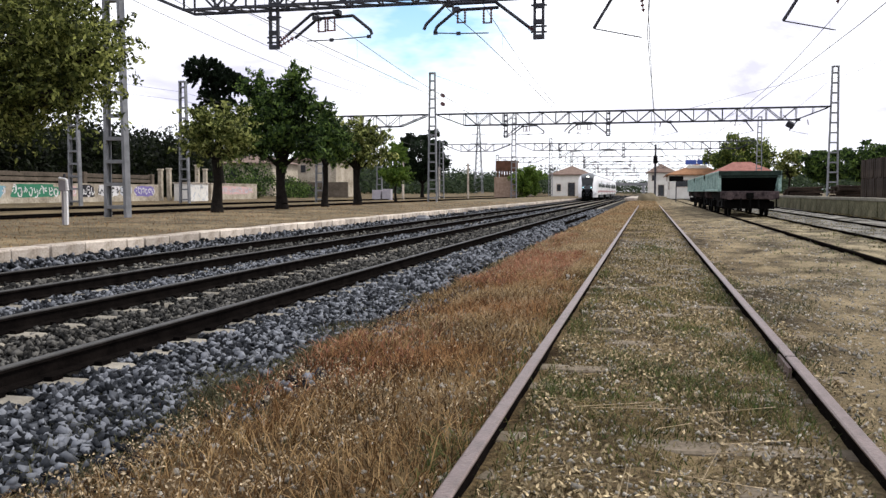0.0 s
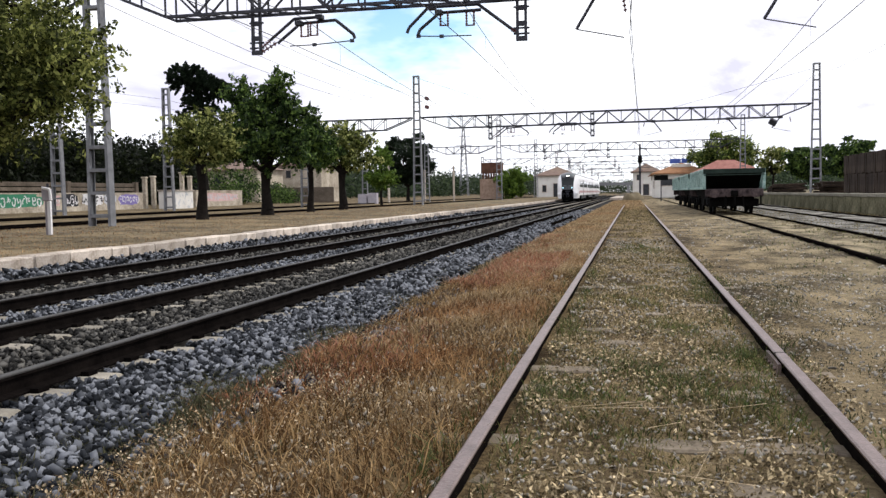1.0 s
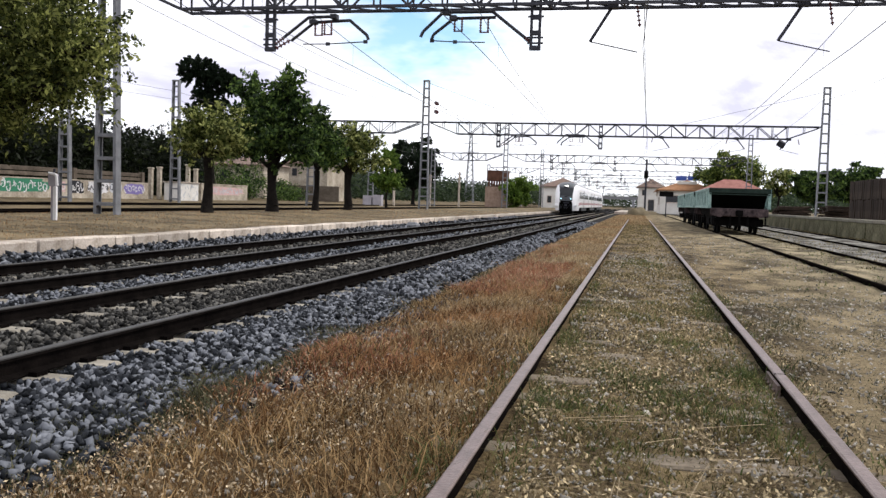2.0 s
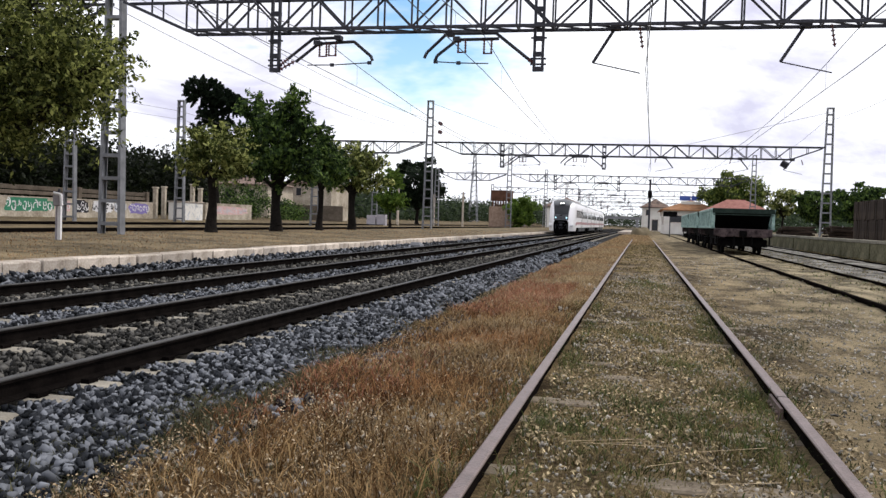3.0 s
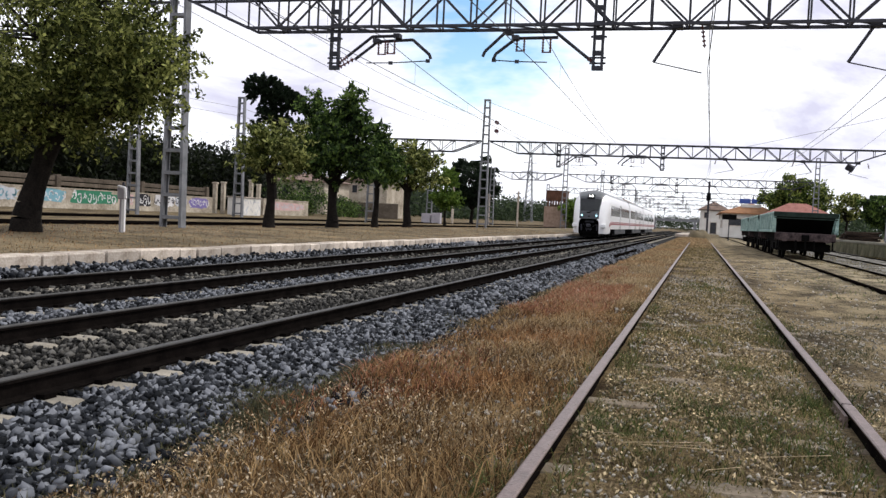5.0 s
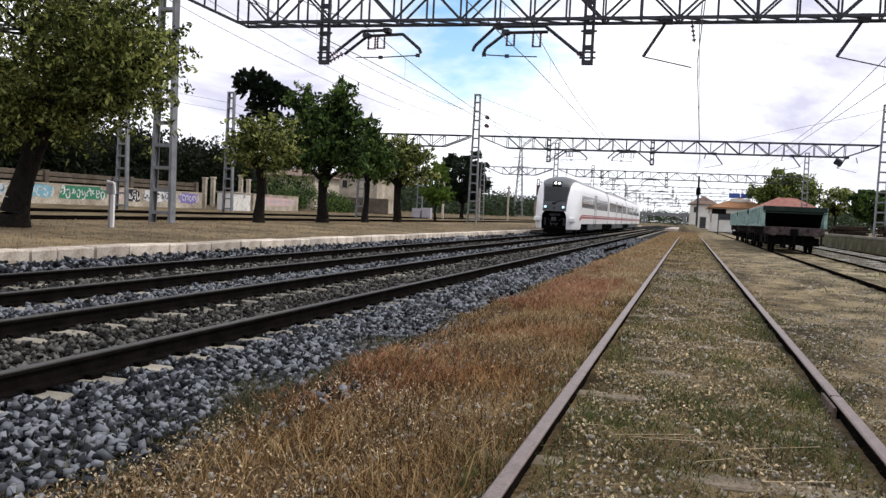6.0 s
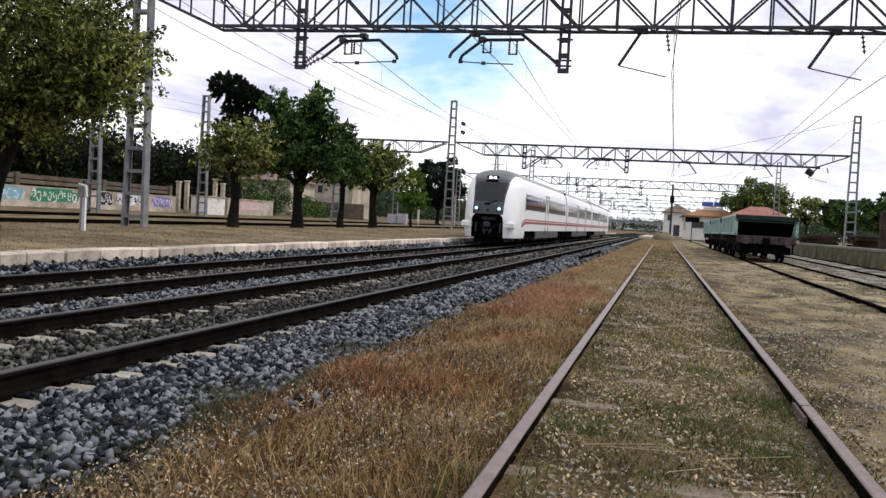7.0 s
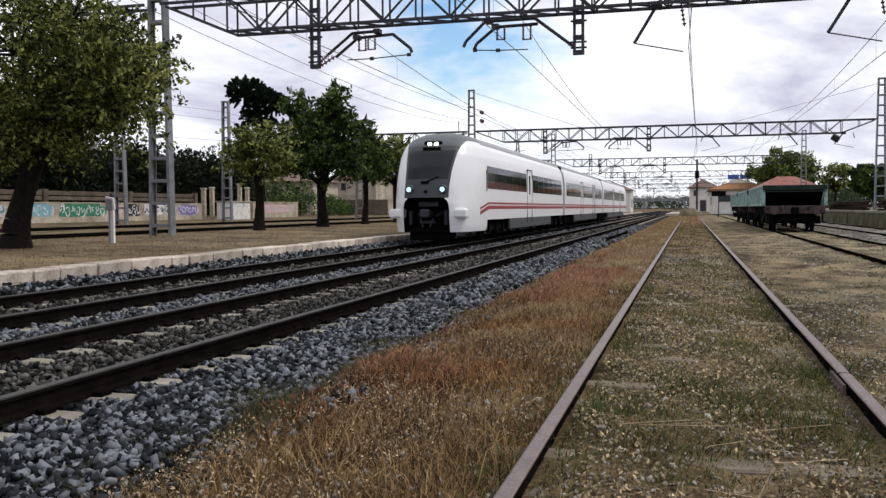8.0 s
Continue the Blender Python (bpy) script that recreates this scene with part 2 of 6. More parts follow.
M_WALL = mat("old cream boundary wall", (0.22, 0.185, 0.14), (0.54, 0.48, 0.39), 0.9, 0.9, fine=6, bump=0.3)
M_FENCE = mat("brown grey concrete rail", (0.065, 0.052, 0.040), (0.14, 0.115, 0.09), 1.5, 0.9, fine=10, bump=0.2, vary=0.2)
M_DARKHOLE = mat("dark window", (0.02, 0.022, 0.026), (0.045, 0.048, 0.055), 2, 0.2, bump=0)
M_BLUESIGN = mat("blue roof sign", (0.03, 0.07, 0.30), (0.05, 0.10, 0.38), 2, 0.5, bump=0)


# ---- building helpers ----
class Geo:
    """Gathers boxes, bars, tubes and sheets into one mesh."""

    def __init__(self):
        self.v, self.f, self.m = [], [], []

    def add(self, vs, fs, mi=0):
        k = len(self.v)
        self.v += [tuple(p) for p in vs]
        self.f += [tuple(i + k for i in q) for q in fs]
        self.m += [mi] * len(fs)
        return self

    def box(self, c, s, mi=0, turn=None, bevel=0.0):
        hx, hy, hz = s[0] / 2, s[1] / 2, s[2] / 2
        if bevel:
            b = bevel
            rings = [(-hz, b), (-hz + b, 0), (hz - b, 0), (hz, b)]
            vs = []
            for z, i in rings:
                vs += [(-hx + i + (b if i == 0 else b) * 0, -hy + i, z), (hx - i, -hy + i, z), (hx - i, hy - i, z), (-hx + i, hy - i, z)]
            fs = [(3, 2, 1, 0), (12, 13, 14, 15)]
            for r in range(3):
                for k in range(4):
                    a, d = r * 4 + k, r * 4 + (k + 1) % 4
                    fs.append((a, d, d + 4, a + 4))
        else:
            vs = [(x, y, z) for z in (-hz, hz) for x, y in ((-hx, -hy), (hx, -hy), (hx, hy), (-hx, hy))]
            fs = [(3, 2, 1, 0), (4, 5, 6, 7), (0, 1, 5, 4), (1, 2, 6, 5), (2, 3, 7, 6), (3, 0, 4, 7)]
        c = Vector(c)
        vs = [(turn @ Vector(p) if turn else Vector(p)) + c for p in vs]
        return self.add(vs, fs, mi)

    def bar(self, p, q, w, h=None, mi=0):
        p, q = Vector(p), Vector(q)
        d = q - p
        turn = d.to_track_quat("Y", "Z").to_matrix()
        return self.box((p + q) / 2, (w, d.length, h or w), mi, turn)

    def tube(self, p, q, r0, r1=None, n=8, mi=0, caps=True):
        p, q = Vector(p), Vector(q)
        r1 = r0 if r1 is None else r1
        turn = (q - p).to_track_quat("Z", "Y").to_matrix()
        vs = []
        for c, r in ((p, r0), (q, r1)):
            vs += [c + turn @ Vector((r * math.cos(6.2832 * k / n), r * math.sin(6.2832 * k / n), 0)) for k in range(n)]
        fs = [(k, (k + 1) % n, n + (k + 1) % n, n + k) for k in range(n)]
        if caps:
            fs += [tuple(range(n - 1, -1, -1)), tuple(range(n, 2 * n))]
        return self.add(vs, fs, mi)

    def extrude_y(self, profile, y0, y1, mi=0):
        n = len(profile)
        vs = [(x, y0, z) for x, z in profile] + [(x, y1, z) for x, z in profile]
        fs = [(k, k + n, (k + 1) % n + n, (k + 1) % n) for k in range(n)] + [tuple(range(n)), tuple(range(2 * n - 1, n - 1, -1))]
        return self.add(vs, fs, mi)

    def mesh(self, name, mats, smooth=False):
        me = bpy.data.meshes.new(name)
        me.from_pydata(self.v, [], self.f)
        for m in (mats if isinstance(mats, (list, tuple)) else [mats]):
            me.materials.append(m)
        me.polygons.foreach_set("material_index", self.m)
        bm = bmesh.new()
        bm.from_mesh(me)
        bmesh.ops.recalc_face_normals(bm, faces=bm.faces)
        bm.to_mesh(me)
        bm.free()
        if smooth:
            me.polygons.foreach_set("use_smooth", [True] * len(me.polygons))
        me.update()
        return me


def part(name, geo, material, parent, label="", smooth=False):
    me = geo if isinstance(geo, bpy.types.Mesh) else geo.mesh(name, material, smooth)
    ob = new(name, me)
    ob.parent = parent
    if label:
        tagged(ob, label)
    return ob


def thing(name, at, label, category, group="", kind="", turn=0.0):
    ob = new(name)
    ob.empty_display_size = 0.3
    ob.matrix_basis = pose(*at, 0, 0, turn)
    return tagged(ob, label, category, group, kind)


def solid(name, geo, material, label, category, kind="", smooth=False, at=None, group=""):
    ob = new(name, geo if isinstance(geo, bpy.types.Mesh) else geo.mesh(name, material, smooth))
    if at is not None:
        ob.matrix_basis = at
    return tagged(ob, label, category, group, kind)


def array_mesh(name, verts, faces, material, smooth=False):
    """A mesh from numpy arrays (faces all triangles or all quads)."""
    me = bpy.data.meshes.new(name)
    n = faces.shape[1]
    me.vertices.add(len(verts))
    me.vertices.foreach_set("co", verts.astype(np.float32).ravel())
    me.loops.add(faces.size)
    me.loops.foreach_set("vertex_index", faces.astype(np.int32).ravel())
    me.polygons.add(len(faces))
    me.polygons.foreach_set("loop_start", np.arange(0, faces.size, n, dtype=np.int32))
    me.polygons.foreach_set("loop_total", np.full(len(faces), n, dtype=np.int32))
    me.materials.append(material)
    me.update(calc_edges=True)
    if smooth:
        me.polygons.foreach_set("use_smooth", [True] * len(faces))
    return me


rng = np.random.default_rng(7)
TRACK_NEAR, TRACK_FAR, GAUGE = -5.15, -8.50, 1.738   # rail centres of the main tracks
RAIL_TOP = 0.055
SIDING_L, SIDING_TOP = -0.717, 0.106
YARD_X, YARD2_X, YARD_TOP = 4.82, 8.6, 0.10
EDGE = -10.18


# ---- ground ----
def ground_height(x, y):
    z = np.interp(x, [-400, -60, -40, -30, -20, -11.5, -10.4, -3.6, -3.0, -2.4, -1.2, 1.3, 2.6, 4.0, 10.2, 30, 400],
                  [2.0, 1.2, 0.62, 0.38, 0.28, 0.0, -0.24, -0.24, -0.19, -0.05, 0.0, 0.0, 0.0, 0.02, 0.05, 0.5, 0.9])
    bumpy = np.where((x > -3) & (x < 10), 1.0, 0.3)
    return z + bumpy * (0.018 * np.sin(x * 5.1 + y * 0.7) * np.sin(y * 1.9 + x) + 0.012 * np.sin(x * 11 + 2) * np.sin(y * 6.3))


gx = np.concatenate([[-1500, -700, -300, -120], np.arange(-80, -20, 4.0), np.arange(-20, -11, 1.0), np.arange(-11, 10.6, 0.22), np.arange(11, 40, 3.0), [60, 120, 300, 700, 1500]])
gy = np.concatenate([[-1500, -300, -60, -25], np.arange(-12, 25, 0.25), np.arange(25, 80, 1.0), np.arange(80, 240, 8.0), [300, 400, 600, 1000, 1800, 3200]])
GX, GY = np.meshgrid(gx, gy)
gv = np.stack([GX, GY, ground_height(GX, GY)], -1).reshape(-1, 3)
nx = len(gx)
gi = (np.arange(len(gy) - 1)[:, None] * nx + np.arange(nx - 1)[None, :]).ravel()
gf = np.stack([gi, gi + 1, gi + 1 + nx, gi + nx], 1)


def ground_material():
    """Earth whose cover changes across the tracks: rust-brown dry grass, olive weeds between the siding rails, pale trodden path."""
    m = bpy.data.materials.new("yard ground")
    m.use_nodes = True
    t = m.node_tree
    p = t.nodes["Principled BSDF"]
    p.inputs["Roughness"].default_value, p.inputs["Specular IOR Level"].default_value = 0.95, 0.08
    co = t.nodes.new("ShaderNodeTexCoord")
    sep = t.nodes.new("ShaderNodeSeparateXYZ")
    t.links.new(co.outputs["Object"], sep.inputs[0])

    def noise_node(scale, detail=6.0, rough=0.6):
        n = t.nodes.new("ShaderNodeTexNoise")
        n.inputs["Scale"].default_value, n.inputs["Detail"].default_value, n.inputs["Roughness"].default_value = scale, detail, rough
        t.links.new(co.outputs["Object"], n.inputs["Vector"])
        return n

    wob = noise_node(0.9)
    shift = t.nodes.new("ShaderNodeMath")
    shift.operation = "MULTIPLY_ADD"
    shift.inputs[1].default_value = 1.3
    t.links.new(wob.outputs["Fac"], shift.inputs[0])
    t.links.new(sep.outputs["X"], shift.inputs[2])
    scaled = t.nodes.new("ShaderNodeMapRange")
    scaled.inputs["From Min"].default_value, scaled.inputs["From Max"].default_value = -12.0, 12.0
    t.links.new(shift.outputs[0], scaled.inputs["Value"])

    def across(stops):
        r = t.nodes.new("ShaderNodeValToRGB")
        e = r.color_ramp.elements
        for k, (x, col) in enumerate(stops):
            el = e[k] if k < 2 else e.new(0.5)
            el.position, el.color = (x + 12.65) / 24.0, (*col, 1)
        t.links.new(scaled.outputs["Result"], r.inputs["Fac"])
        return r

    low = across([(-9.0, (0.055, 0.042, 0.025)), (-3.2, (0.016, 0.015, 0.012)), (-2.6, (0.030, 0.018, 0.009)), (-0.9, (0.034, 0.022, 0.011)), (-0.5, (0.016, 0.015, 0.009)), (0.9, (0.016, 0.015, 0.010)), (2.1, (0.014, 0.0145, 0.013)), (2.9, (0.028, 0.027, 0.024)), (4.0, (0.040, 0.036, 0.028)), (6.0, (0.048, 0.041, 0.027))])
    high = across([(-9.0, (0.17, 0.13, 0.074)), (-3.2, (0.09, 0.08, 0.066)), (-2.6, (0.19, 0.12, 0.06)), (-0.9, (0.23, 0.165, 0.086)), (-0.5, (0.17, 0.145, 0.082)), (0.9, (0.145, 0.128, 0.082)), (2.1, (0.080, 0.082, 0.076)), (2.9, (0.20, 0.196, 0.184)), (4.0, (0.27, 0.26, 0.235)), (6.0, (0.34, 0.29, 0.19))])
    patch, grit = noise_node(1.2), noise_node(26, 8, 0.8)
    drawn = t.nodes.new("ShaderNodeMapping")
    drawn.inputs["Scale"].default_value = (1.0, 0.55, 1.0)
    t.links.new(co.outputs["Object"], drawn.inputs["Vector"])
    t.links.new(drawn.outputs["Vector"], patch.inputs["Vector"])
    add = t.nodes.new("ShaderNodeMath")
    add.operation = "ADD"
    t.links.new(patch.outputs["Fac"], add.inputs[0])
    t.links.new(grit.outputs["Fac"], add.inputs[1])
    fac = t.nodes.new("ShaderNodeMapRange")
    fac.inputs["From Min"].default_value, fac.inputs["From Max"].default_value = 0.87, 1.15
    t.links.new(add.outputs[0], fac.inputs["Value"])
    mix = t.nodes.new("ShaderNodeMixRGB")
    t.links.new(fac.outputs["Result"], mix.inputs["Fac"])
    t.links.new(low.outputs["Color"], mix.inputs["Color1"])
    t.links.new(high.outputs["Color"], mix.inputs["Color2"])
    t.links.new(mix.outputs["Color"], p.inputs["Base Color"])
    bn = t.nodes.new("ShaderNodeBump")
    bn.inputs["Strength"].default_value, bn.inputs["Distance"].default_value = 0.9, 0.03
    t.links.new(grit.outputs["Fac"], bn.inputs["Height"])
    t.links.new(bn.outputs["Normal"], p.inputs["Normal"])
    return m


M_GROUND = ground_material()
ground = tagged(new("ground", array_mesh("ground", gv, gf, M_GROUND, True)), "dry station yard ground of earth and sparse grass", "ground", kind="structure")

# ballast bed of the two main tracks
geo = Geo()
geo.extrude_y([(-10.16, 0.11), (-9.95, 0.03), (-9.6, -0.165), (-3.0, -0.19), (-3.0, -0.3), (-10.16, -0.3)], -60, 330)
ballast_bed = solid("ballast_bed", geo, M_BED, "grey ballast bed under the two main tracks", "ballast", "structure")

# ---- platform between the main tracks and the back tracks ----
geo = Geo()
geo.extrude_y([(EDGE - 0.42, -0.2), (EDGE - 0.42, 0.295), (-13, 0.37), (-17, 0.44), (-19.0, 0.42), (-20.2, 0.22), (-20.2, -0.2)], -60, 210)
platform = solid("platform", geo, M_PLATFORM, "low island platform of dry trodden earth", "platform", "structure")

# ---- boundary wall with a rail fence, beyond the back tracks ----
WALL_X = -38.0


# ---- portals of the overhead line ----
BEAM_LO, BEAM_HI, MAST_L, MAST_R = 6.92, 7.95, -17.4, 13.55


def lattice_mast(name, parent, at, height, wide=0.72, narrow=0.42, step=0.74):
    """Two channel legs that draw together upwards, held by flat battens."""
    m = new(name)
    m.parent, m.location, m.empty_display_size = parent, at, 0.3
    for s in (-1, 1):
        g = Geo()
        u = [(0.05, -0.15), (0.05, 0.15), (-0.05, 0.15), (-0.05, 0.12), (0.02, 0.12), (0.02, -0.12), (-0.05, -0.12), (-0.05, -0.15)]
        vs = [(s * (wide / 2 + a), b, 0) for a, b in u] + [(s * (narrow / 2 + a), b, height) for a, b in u]
        g.add(vs, [(k, (k + 1) % 8, (k + 1) % 8 + 8, k + 8) for k in range(8)] + [(0, 1, 4, 5), (1, 2, 3, 4), (0, 5, 6, 7), (8, 9, 12, 13), (9, 10, 11, 12), (8, 13, 14, 15)])
        part("leg", g, M_STEEL, m)
    z = 0.35
    while z < height:
        w = wide + (narrow - wide) * z / height
        part("batten", Geo().box((0, 0, z), (w, 0.31, 0.11)), M_STEEL, m)
        z += step
    part("cap_plate", Geo().box((0, 0, height), (narrow + 0.1, 0.4, 0.1)), M_STEEL, m)
    return m


def beam_geo(x0, x1, BEAM_LO, BEAM_HI, taper=2.4, panel=1.05):
    """A box girder of angles: four chords, posts, and diagonals that fall and rise in turn."""
    g = Geo()
    a = 0.34
    for y in (-a, a):
        g.bar((x0, y, BEAM_HI), (x1, y, BEAM_HI), 0.085)
        g.bar((x0 + taper, y, BEAM_LO), (x1 - taper, y, BEAM_LO), 0.085)
        g.bar((x0 + 0.2, y, BEAM_HI - 0.1), (x0 + taper, y, BEAM_LO), 0.085)
        g.bar((x1 - 0.2, y, BEAM_HI - 0.1), (x1 - taper, y, BEAM_LO), 0.085)
        n = round((x1 - x0 - 2 * taper) / panel)
        w = (x1 - x0 - 2 * taper) / n
        for k in range(n + 1):
            x = x0 + taper + k * w
            g.bar((x, y, BEAM_LO), (x, y, BEAM_HI), 0.05)
            if k < n:
                lo, hi = (x, x + w) if k % 2 else (x + w, x)
                g.bar((lo, y, BEAM_LO), (hi, y, BEAM_HI), 0.055)
        g.bar((x0 + taper * 0.5, y, BEAM_LO + 0.5), (x0 + taper * 0.5, y, BEAM_HI), 0.045)
        g.bar((x1 - taper * 0.5, y, BEAM_LO + 0.5), (x1 - taper * 0.5, y, BEAM_HI), 0.045)
    n = round((x1 - x0 - 2 * taper) / panel)
    w = (x1 - x0 - 2 * taper) / n
    for k in range(n):
        x = x0 + taper + k * w
        for z in (BEAM_LO, BEAM_HI):
            g.bar((x, -a, z), (x + w, a, z) if k % 2 else (x + w, a, z), 0.04)
            g.bar((x, -a, z), (x, a, z), 0.04)
    return g


def insulator(g, p, q, n=5, r=0.07):
    p, q = Vector(p), Vector(q)
    g.tube(p, q, 0.022, n=6)
    for k in range(n):
        c = p.lerp(q, (k + 0.5) / n)
        d = (q - p).normalized() * 0.018
        g.tube(c - d, c + d, r, r * 0.7, n=8)


def drop_post(x, parent, hi):
    post = new("drop_post")
    post.parent, post.location, post.empty_display_size = parent, (x, -0.05, 0), 0.3
    for s in (-1, 1):
        part("channel", Geo().bar((s * 0.12, 0, 5.66), (s * 0.12, 0, hi), 0.075, 0.11), M_DARKSTEEL, post)
    for z in (5.72, 6.15, 6.6, 7.0, 7.45):
        part("batten", Geo().box((0, 0, z), (0.32, 0.13, 0.13)), M_DARKSTEEL, post)
    for z in (5.86, 6.02, 6.62):
        part("clamp", Geo().box((0, 0, z), (0.46, 0.05, 0.05)), M_DARKSTEEL, post)


def run_tube(g, pts, r, n=8):
    for p, q in zip(pts, pts[1:]):
        g.tube(p, q, r, n=n)


def cantilever(x, s, parent):
    """Bent tubes from a drop post towards the track, tied by insulators; s is the side, and the two sides differ."""
    if s > 0:
        upper = [(0.42, 6.08), (1.22, 6.68), (2.12, 6.70)]
        lower = [(0.62, 6.0), (1.36, 6.55), (2.50, 6.60), (3.05, 6.15), (3.10, 6.02)]
        loops, feet = ((1.52, 6.55), (1.82, 6.57)), ((0.14, 5.88, 0.42, 6.08), (0.14, 5.74, 0.62, 6.0))
        steady = [(3.0, 5.96), (1.8, 5.90), (1.0, 5.90)]
    else:
        upper = [(0.3, 6.02), (1.27, 6.78), (2.75, 6.78), (3.35, 6.22), (3.42, 6.06)]
        lower = [(1.20, 6.64), (2.45, 6.62), (3.05, 6.16), (3.12, 6.0)]
        loops, feet = ((1.52, 6.60), (2.30, 6.64)), ((0.12, 5.9, 0.3, 6.02),)
        steady = [(3.1, 5.98), (2.4, 5.94), (1.5, 5.92)]
    g = Geo()
    run_tube(g, [(x + s * a, -0.02, z) for a, z in upper], 0.048)
    run_tube(g, [(x + s * a, 0.10, z) for a, z in lower], 0.048)
    for a, z in ((lower[1][0], lower[1][1]), (upper[2][0] - 0.1, upper[2][1])):
        g.box((x + s * a, 0.04, z), (0.2, 0.28, 0.13))
    part("cantilever_tube", g, M_DARKSTEEL, parent)
    g = Geo()
    run_tube(g, [(x + s * a, 0.12, z) for a, z in steady], 0.018, 6)
    for a, z in steady[:2]:
        g.box((x + s * a, 0.12, z), (0.12, 0.06, 0.1))
    part("steady_arm", g, M_DARKSTEEL, parent)
    for a, z in loops:
        loop = Geo()
        for d in (-0.11, 0.11):
            insulator(loop, (x + s * a + d, 0.05, z), (x + s * a + d, 0.05, z - 0.40), 5, 0.042)
        loop.tube((x + s * a - 0.14, 0.05, z - 0.40), (x + s * a + 0.14, 0.05, z - 0.40), 0.022, n=6)
        part("insulator", loop, M_GLASSY, parent)
    for a, z, b, y in feet:
        g = Geo()
        insulator(g, (x + s * a, 0, z), (x + s * b, 0, y), 4, 0.075)
        part("insulator", g, M_GLASSY, parent)


def slant_arm(x, parent, lo, s=1):
    """A slanting strut under the beam with a steady rod; s turns it to the other side."""
    g = Geo()
    g.tube((x, 0, lo), (x - s * 0.62, 0, 5.9), 0.045, n=8)
    g.tube((x - s * 0.62, 0, 5.9), (x + s * 0.72, 0, 5.6), 0.018, n=6)
    g.box((x, 0, lo), (0.3, 0.3, 0.2))
    part("slant_arm", g, M_DARKSTEEL, parent)
    g = Geo()
    insulator(g, (x + s * 0.66, 0, lo), (x + s * 0.76, 0, 6.3), 5, 0.06)
    part("insulator", g, M_GLASSY, parent)


def portal(y, left=MAST_L, lo=6.70, hi=7.64, arms=((1.6, -1), (7.2, -1), (11.0, 1))):
    base = thing("catenary_portal", (0, y, 0), "galvanised lattice steel catenary portal spanning the tracks", "catenary portal", "portals over the tracks")
    for x, z, h in ((left, 0.42, 10.6), (MAST_R, 0.9, 9.7)):
        lattice_mast("mast", base, (x, 0, z), h)
    part("beam", beam_geo(left + 0.3, MAST_R - 0.3, lo, hi), M_DARKSTEEL, base)
    part("side_beam", beam_geo(left - 9.6, left - 0.3, lo, hi), M_DARKSTEEL, base)
    lattice_mast("mast", base, (left - 9.9, 0, 0.3), 7.8)
    drop_post(-11.27, base, hi)
    cantilever(-11.27, 1, base)
    drop_post(-3.1, base, hi)
    cantilever(-3.1, -1, base)
    for x, side in arms:
        slant_arm(x, base, lo, side)
    for x, z, end in ((left, 10.9, left + 9.0), (MAST_R, 10.3, MAST_R - 10.5)):
        part("stay_wire", Geo().tube((x, -0.1, z), (end, -0.1, hi + 0.05), 0.014, n=5), M_WIRE, base)
    return base


PORTALS = [26 + 46 * k for k in range(7)]
portal(PORTALS[0], -16.85, BEAM_LO, BEAM_HI, ((-0.92, 1), (4.17, 1)))
second = portal(PORTALS[1])
for y in PORTALS[2:]:
    copy_thing(second, pose(0, y, 0))


# ---- wires ----
def wire(name, pts, r, label):
    c = bpy.data.curves.new(name, "CURVE")
    c.dimensions, c.bevel_depth, c.bevel_resolution = "3D", r, 1
    for line in pts:
        s = c.splines.new("POLY")
        s.points.add(len(line) - 1)
        for p, co in zip(s.points, line):
            p.co = (*co, 1)
    c.materials.append(M_WIRE)
    return tagged(new(name, c), label, "overhead wire", "overhead wires")


def catenary(x, top=6.75, low=5.72, sway=((0.2, -0.2), (-0.2, 0.2))):
    lines = []
    ys = [PORTALS[0] - 46] + PORTALS
    mess, cont = [], []
    for k in range(len(ys) - 1):
        s0, s1 = sway[(k + 1) % 2]
        for i in range(12):
            u = i / 12
            y, xx = ys[k] + 46 * u, x + s0 + (s1 - s0) * u
            zm = top - 0.75 * 4 * u * (1 - u)
            mess.append((xx, y, zm))
            cont.append((xx, y, low))
            if i % 2:
                lines.append([(xx, y, zm), (xx, y, low)])
    wire("catenary_wire", [mess, cont], 0.011, "overhead contact and carrier wire above a track")
    wire("wire_dropper", lines, 0.004, "thin droppers between carrier and contact wire")


catenary(TRACK_FAR - 1.55, low=5.8)
catenary(TRACK_NEAR + 0.2)
catenary(0.25, sway=((-0.3, 0.3), (0.3, -0.3)))
catenary(YARD_X + 0.45)
for x, z in ((MAST_L + 0.7, 9.4), (MAST_L + 0.7, 8.4), (MAST_L - 0.6, 8.3), (MAST_R - 0.4, 9.6)):
    line = []
    for k in range(-1, 6):
        for i in range(10):
            u = i / 10
            line.append((x, 26 + 46 * (k + u), z - 0.8 * 4 * u * (1 - u)))
    wire("feeder_wire", [line], 0.011, "feeder cable slung from mast to mast")


for z in (9.25, 8.55):
    g = Geo()
    insulator(g, (MAST_L + 0.75, 72.2, z), (MAST_L + 0.75, 72.9, z - 0.02), 3, 0.16)
    solid("feeder_insulator", g, M_GLASSY, "dark disc insulator on the feeder cable beside a mast", "insulator", group="feeder insulators")


# ---- trees ----
def unit(n):
    d = rng.normal(size=(n, 3))
    return d / np.linalg.norm(d, axis=1)[:, None]


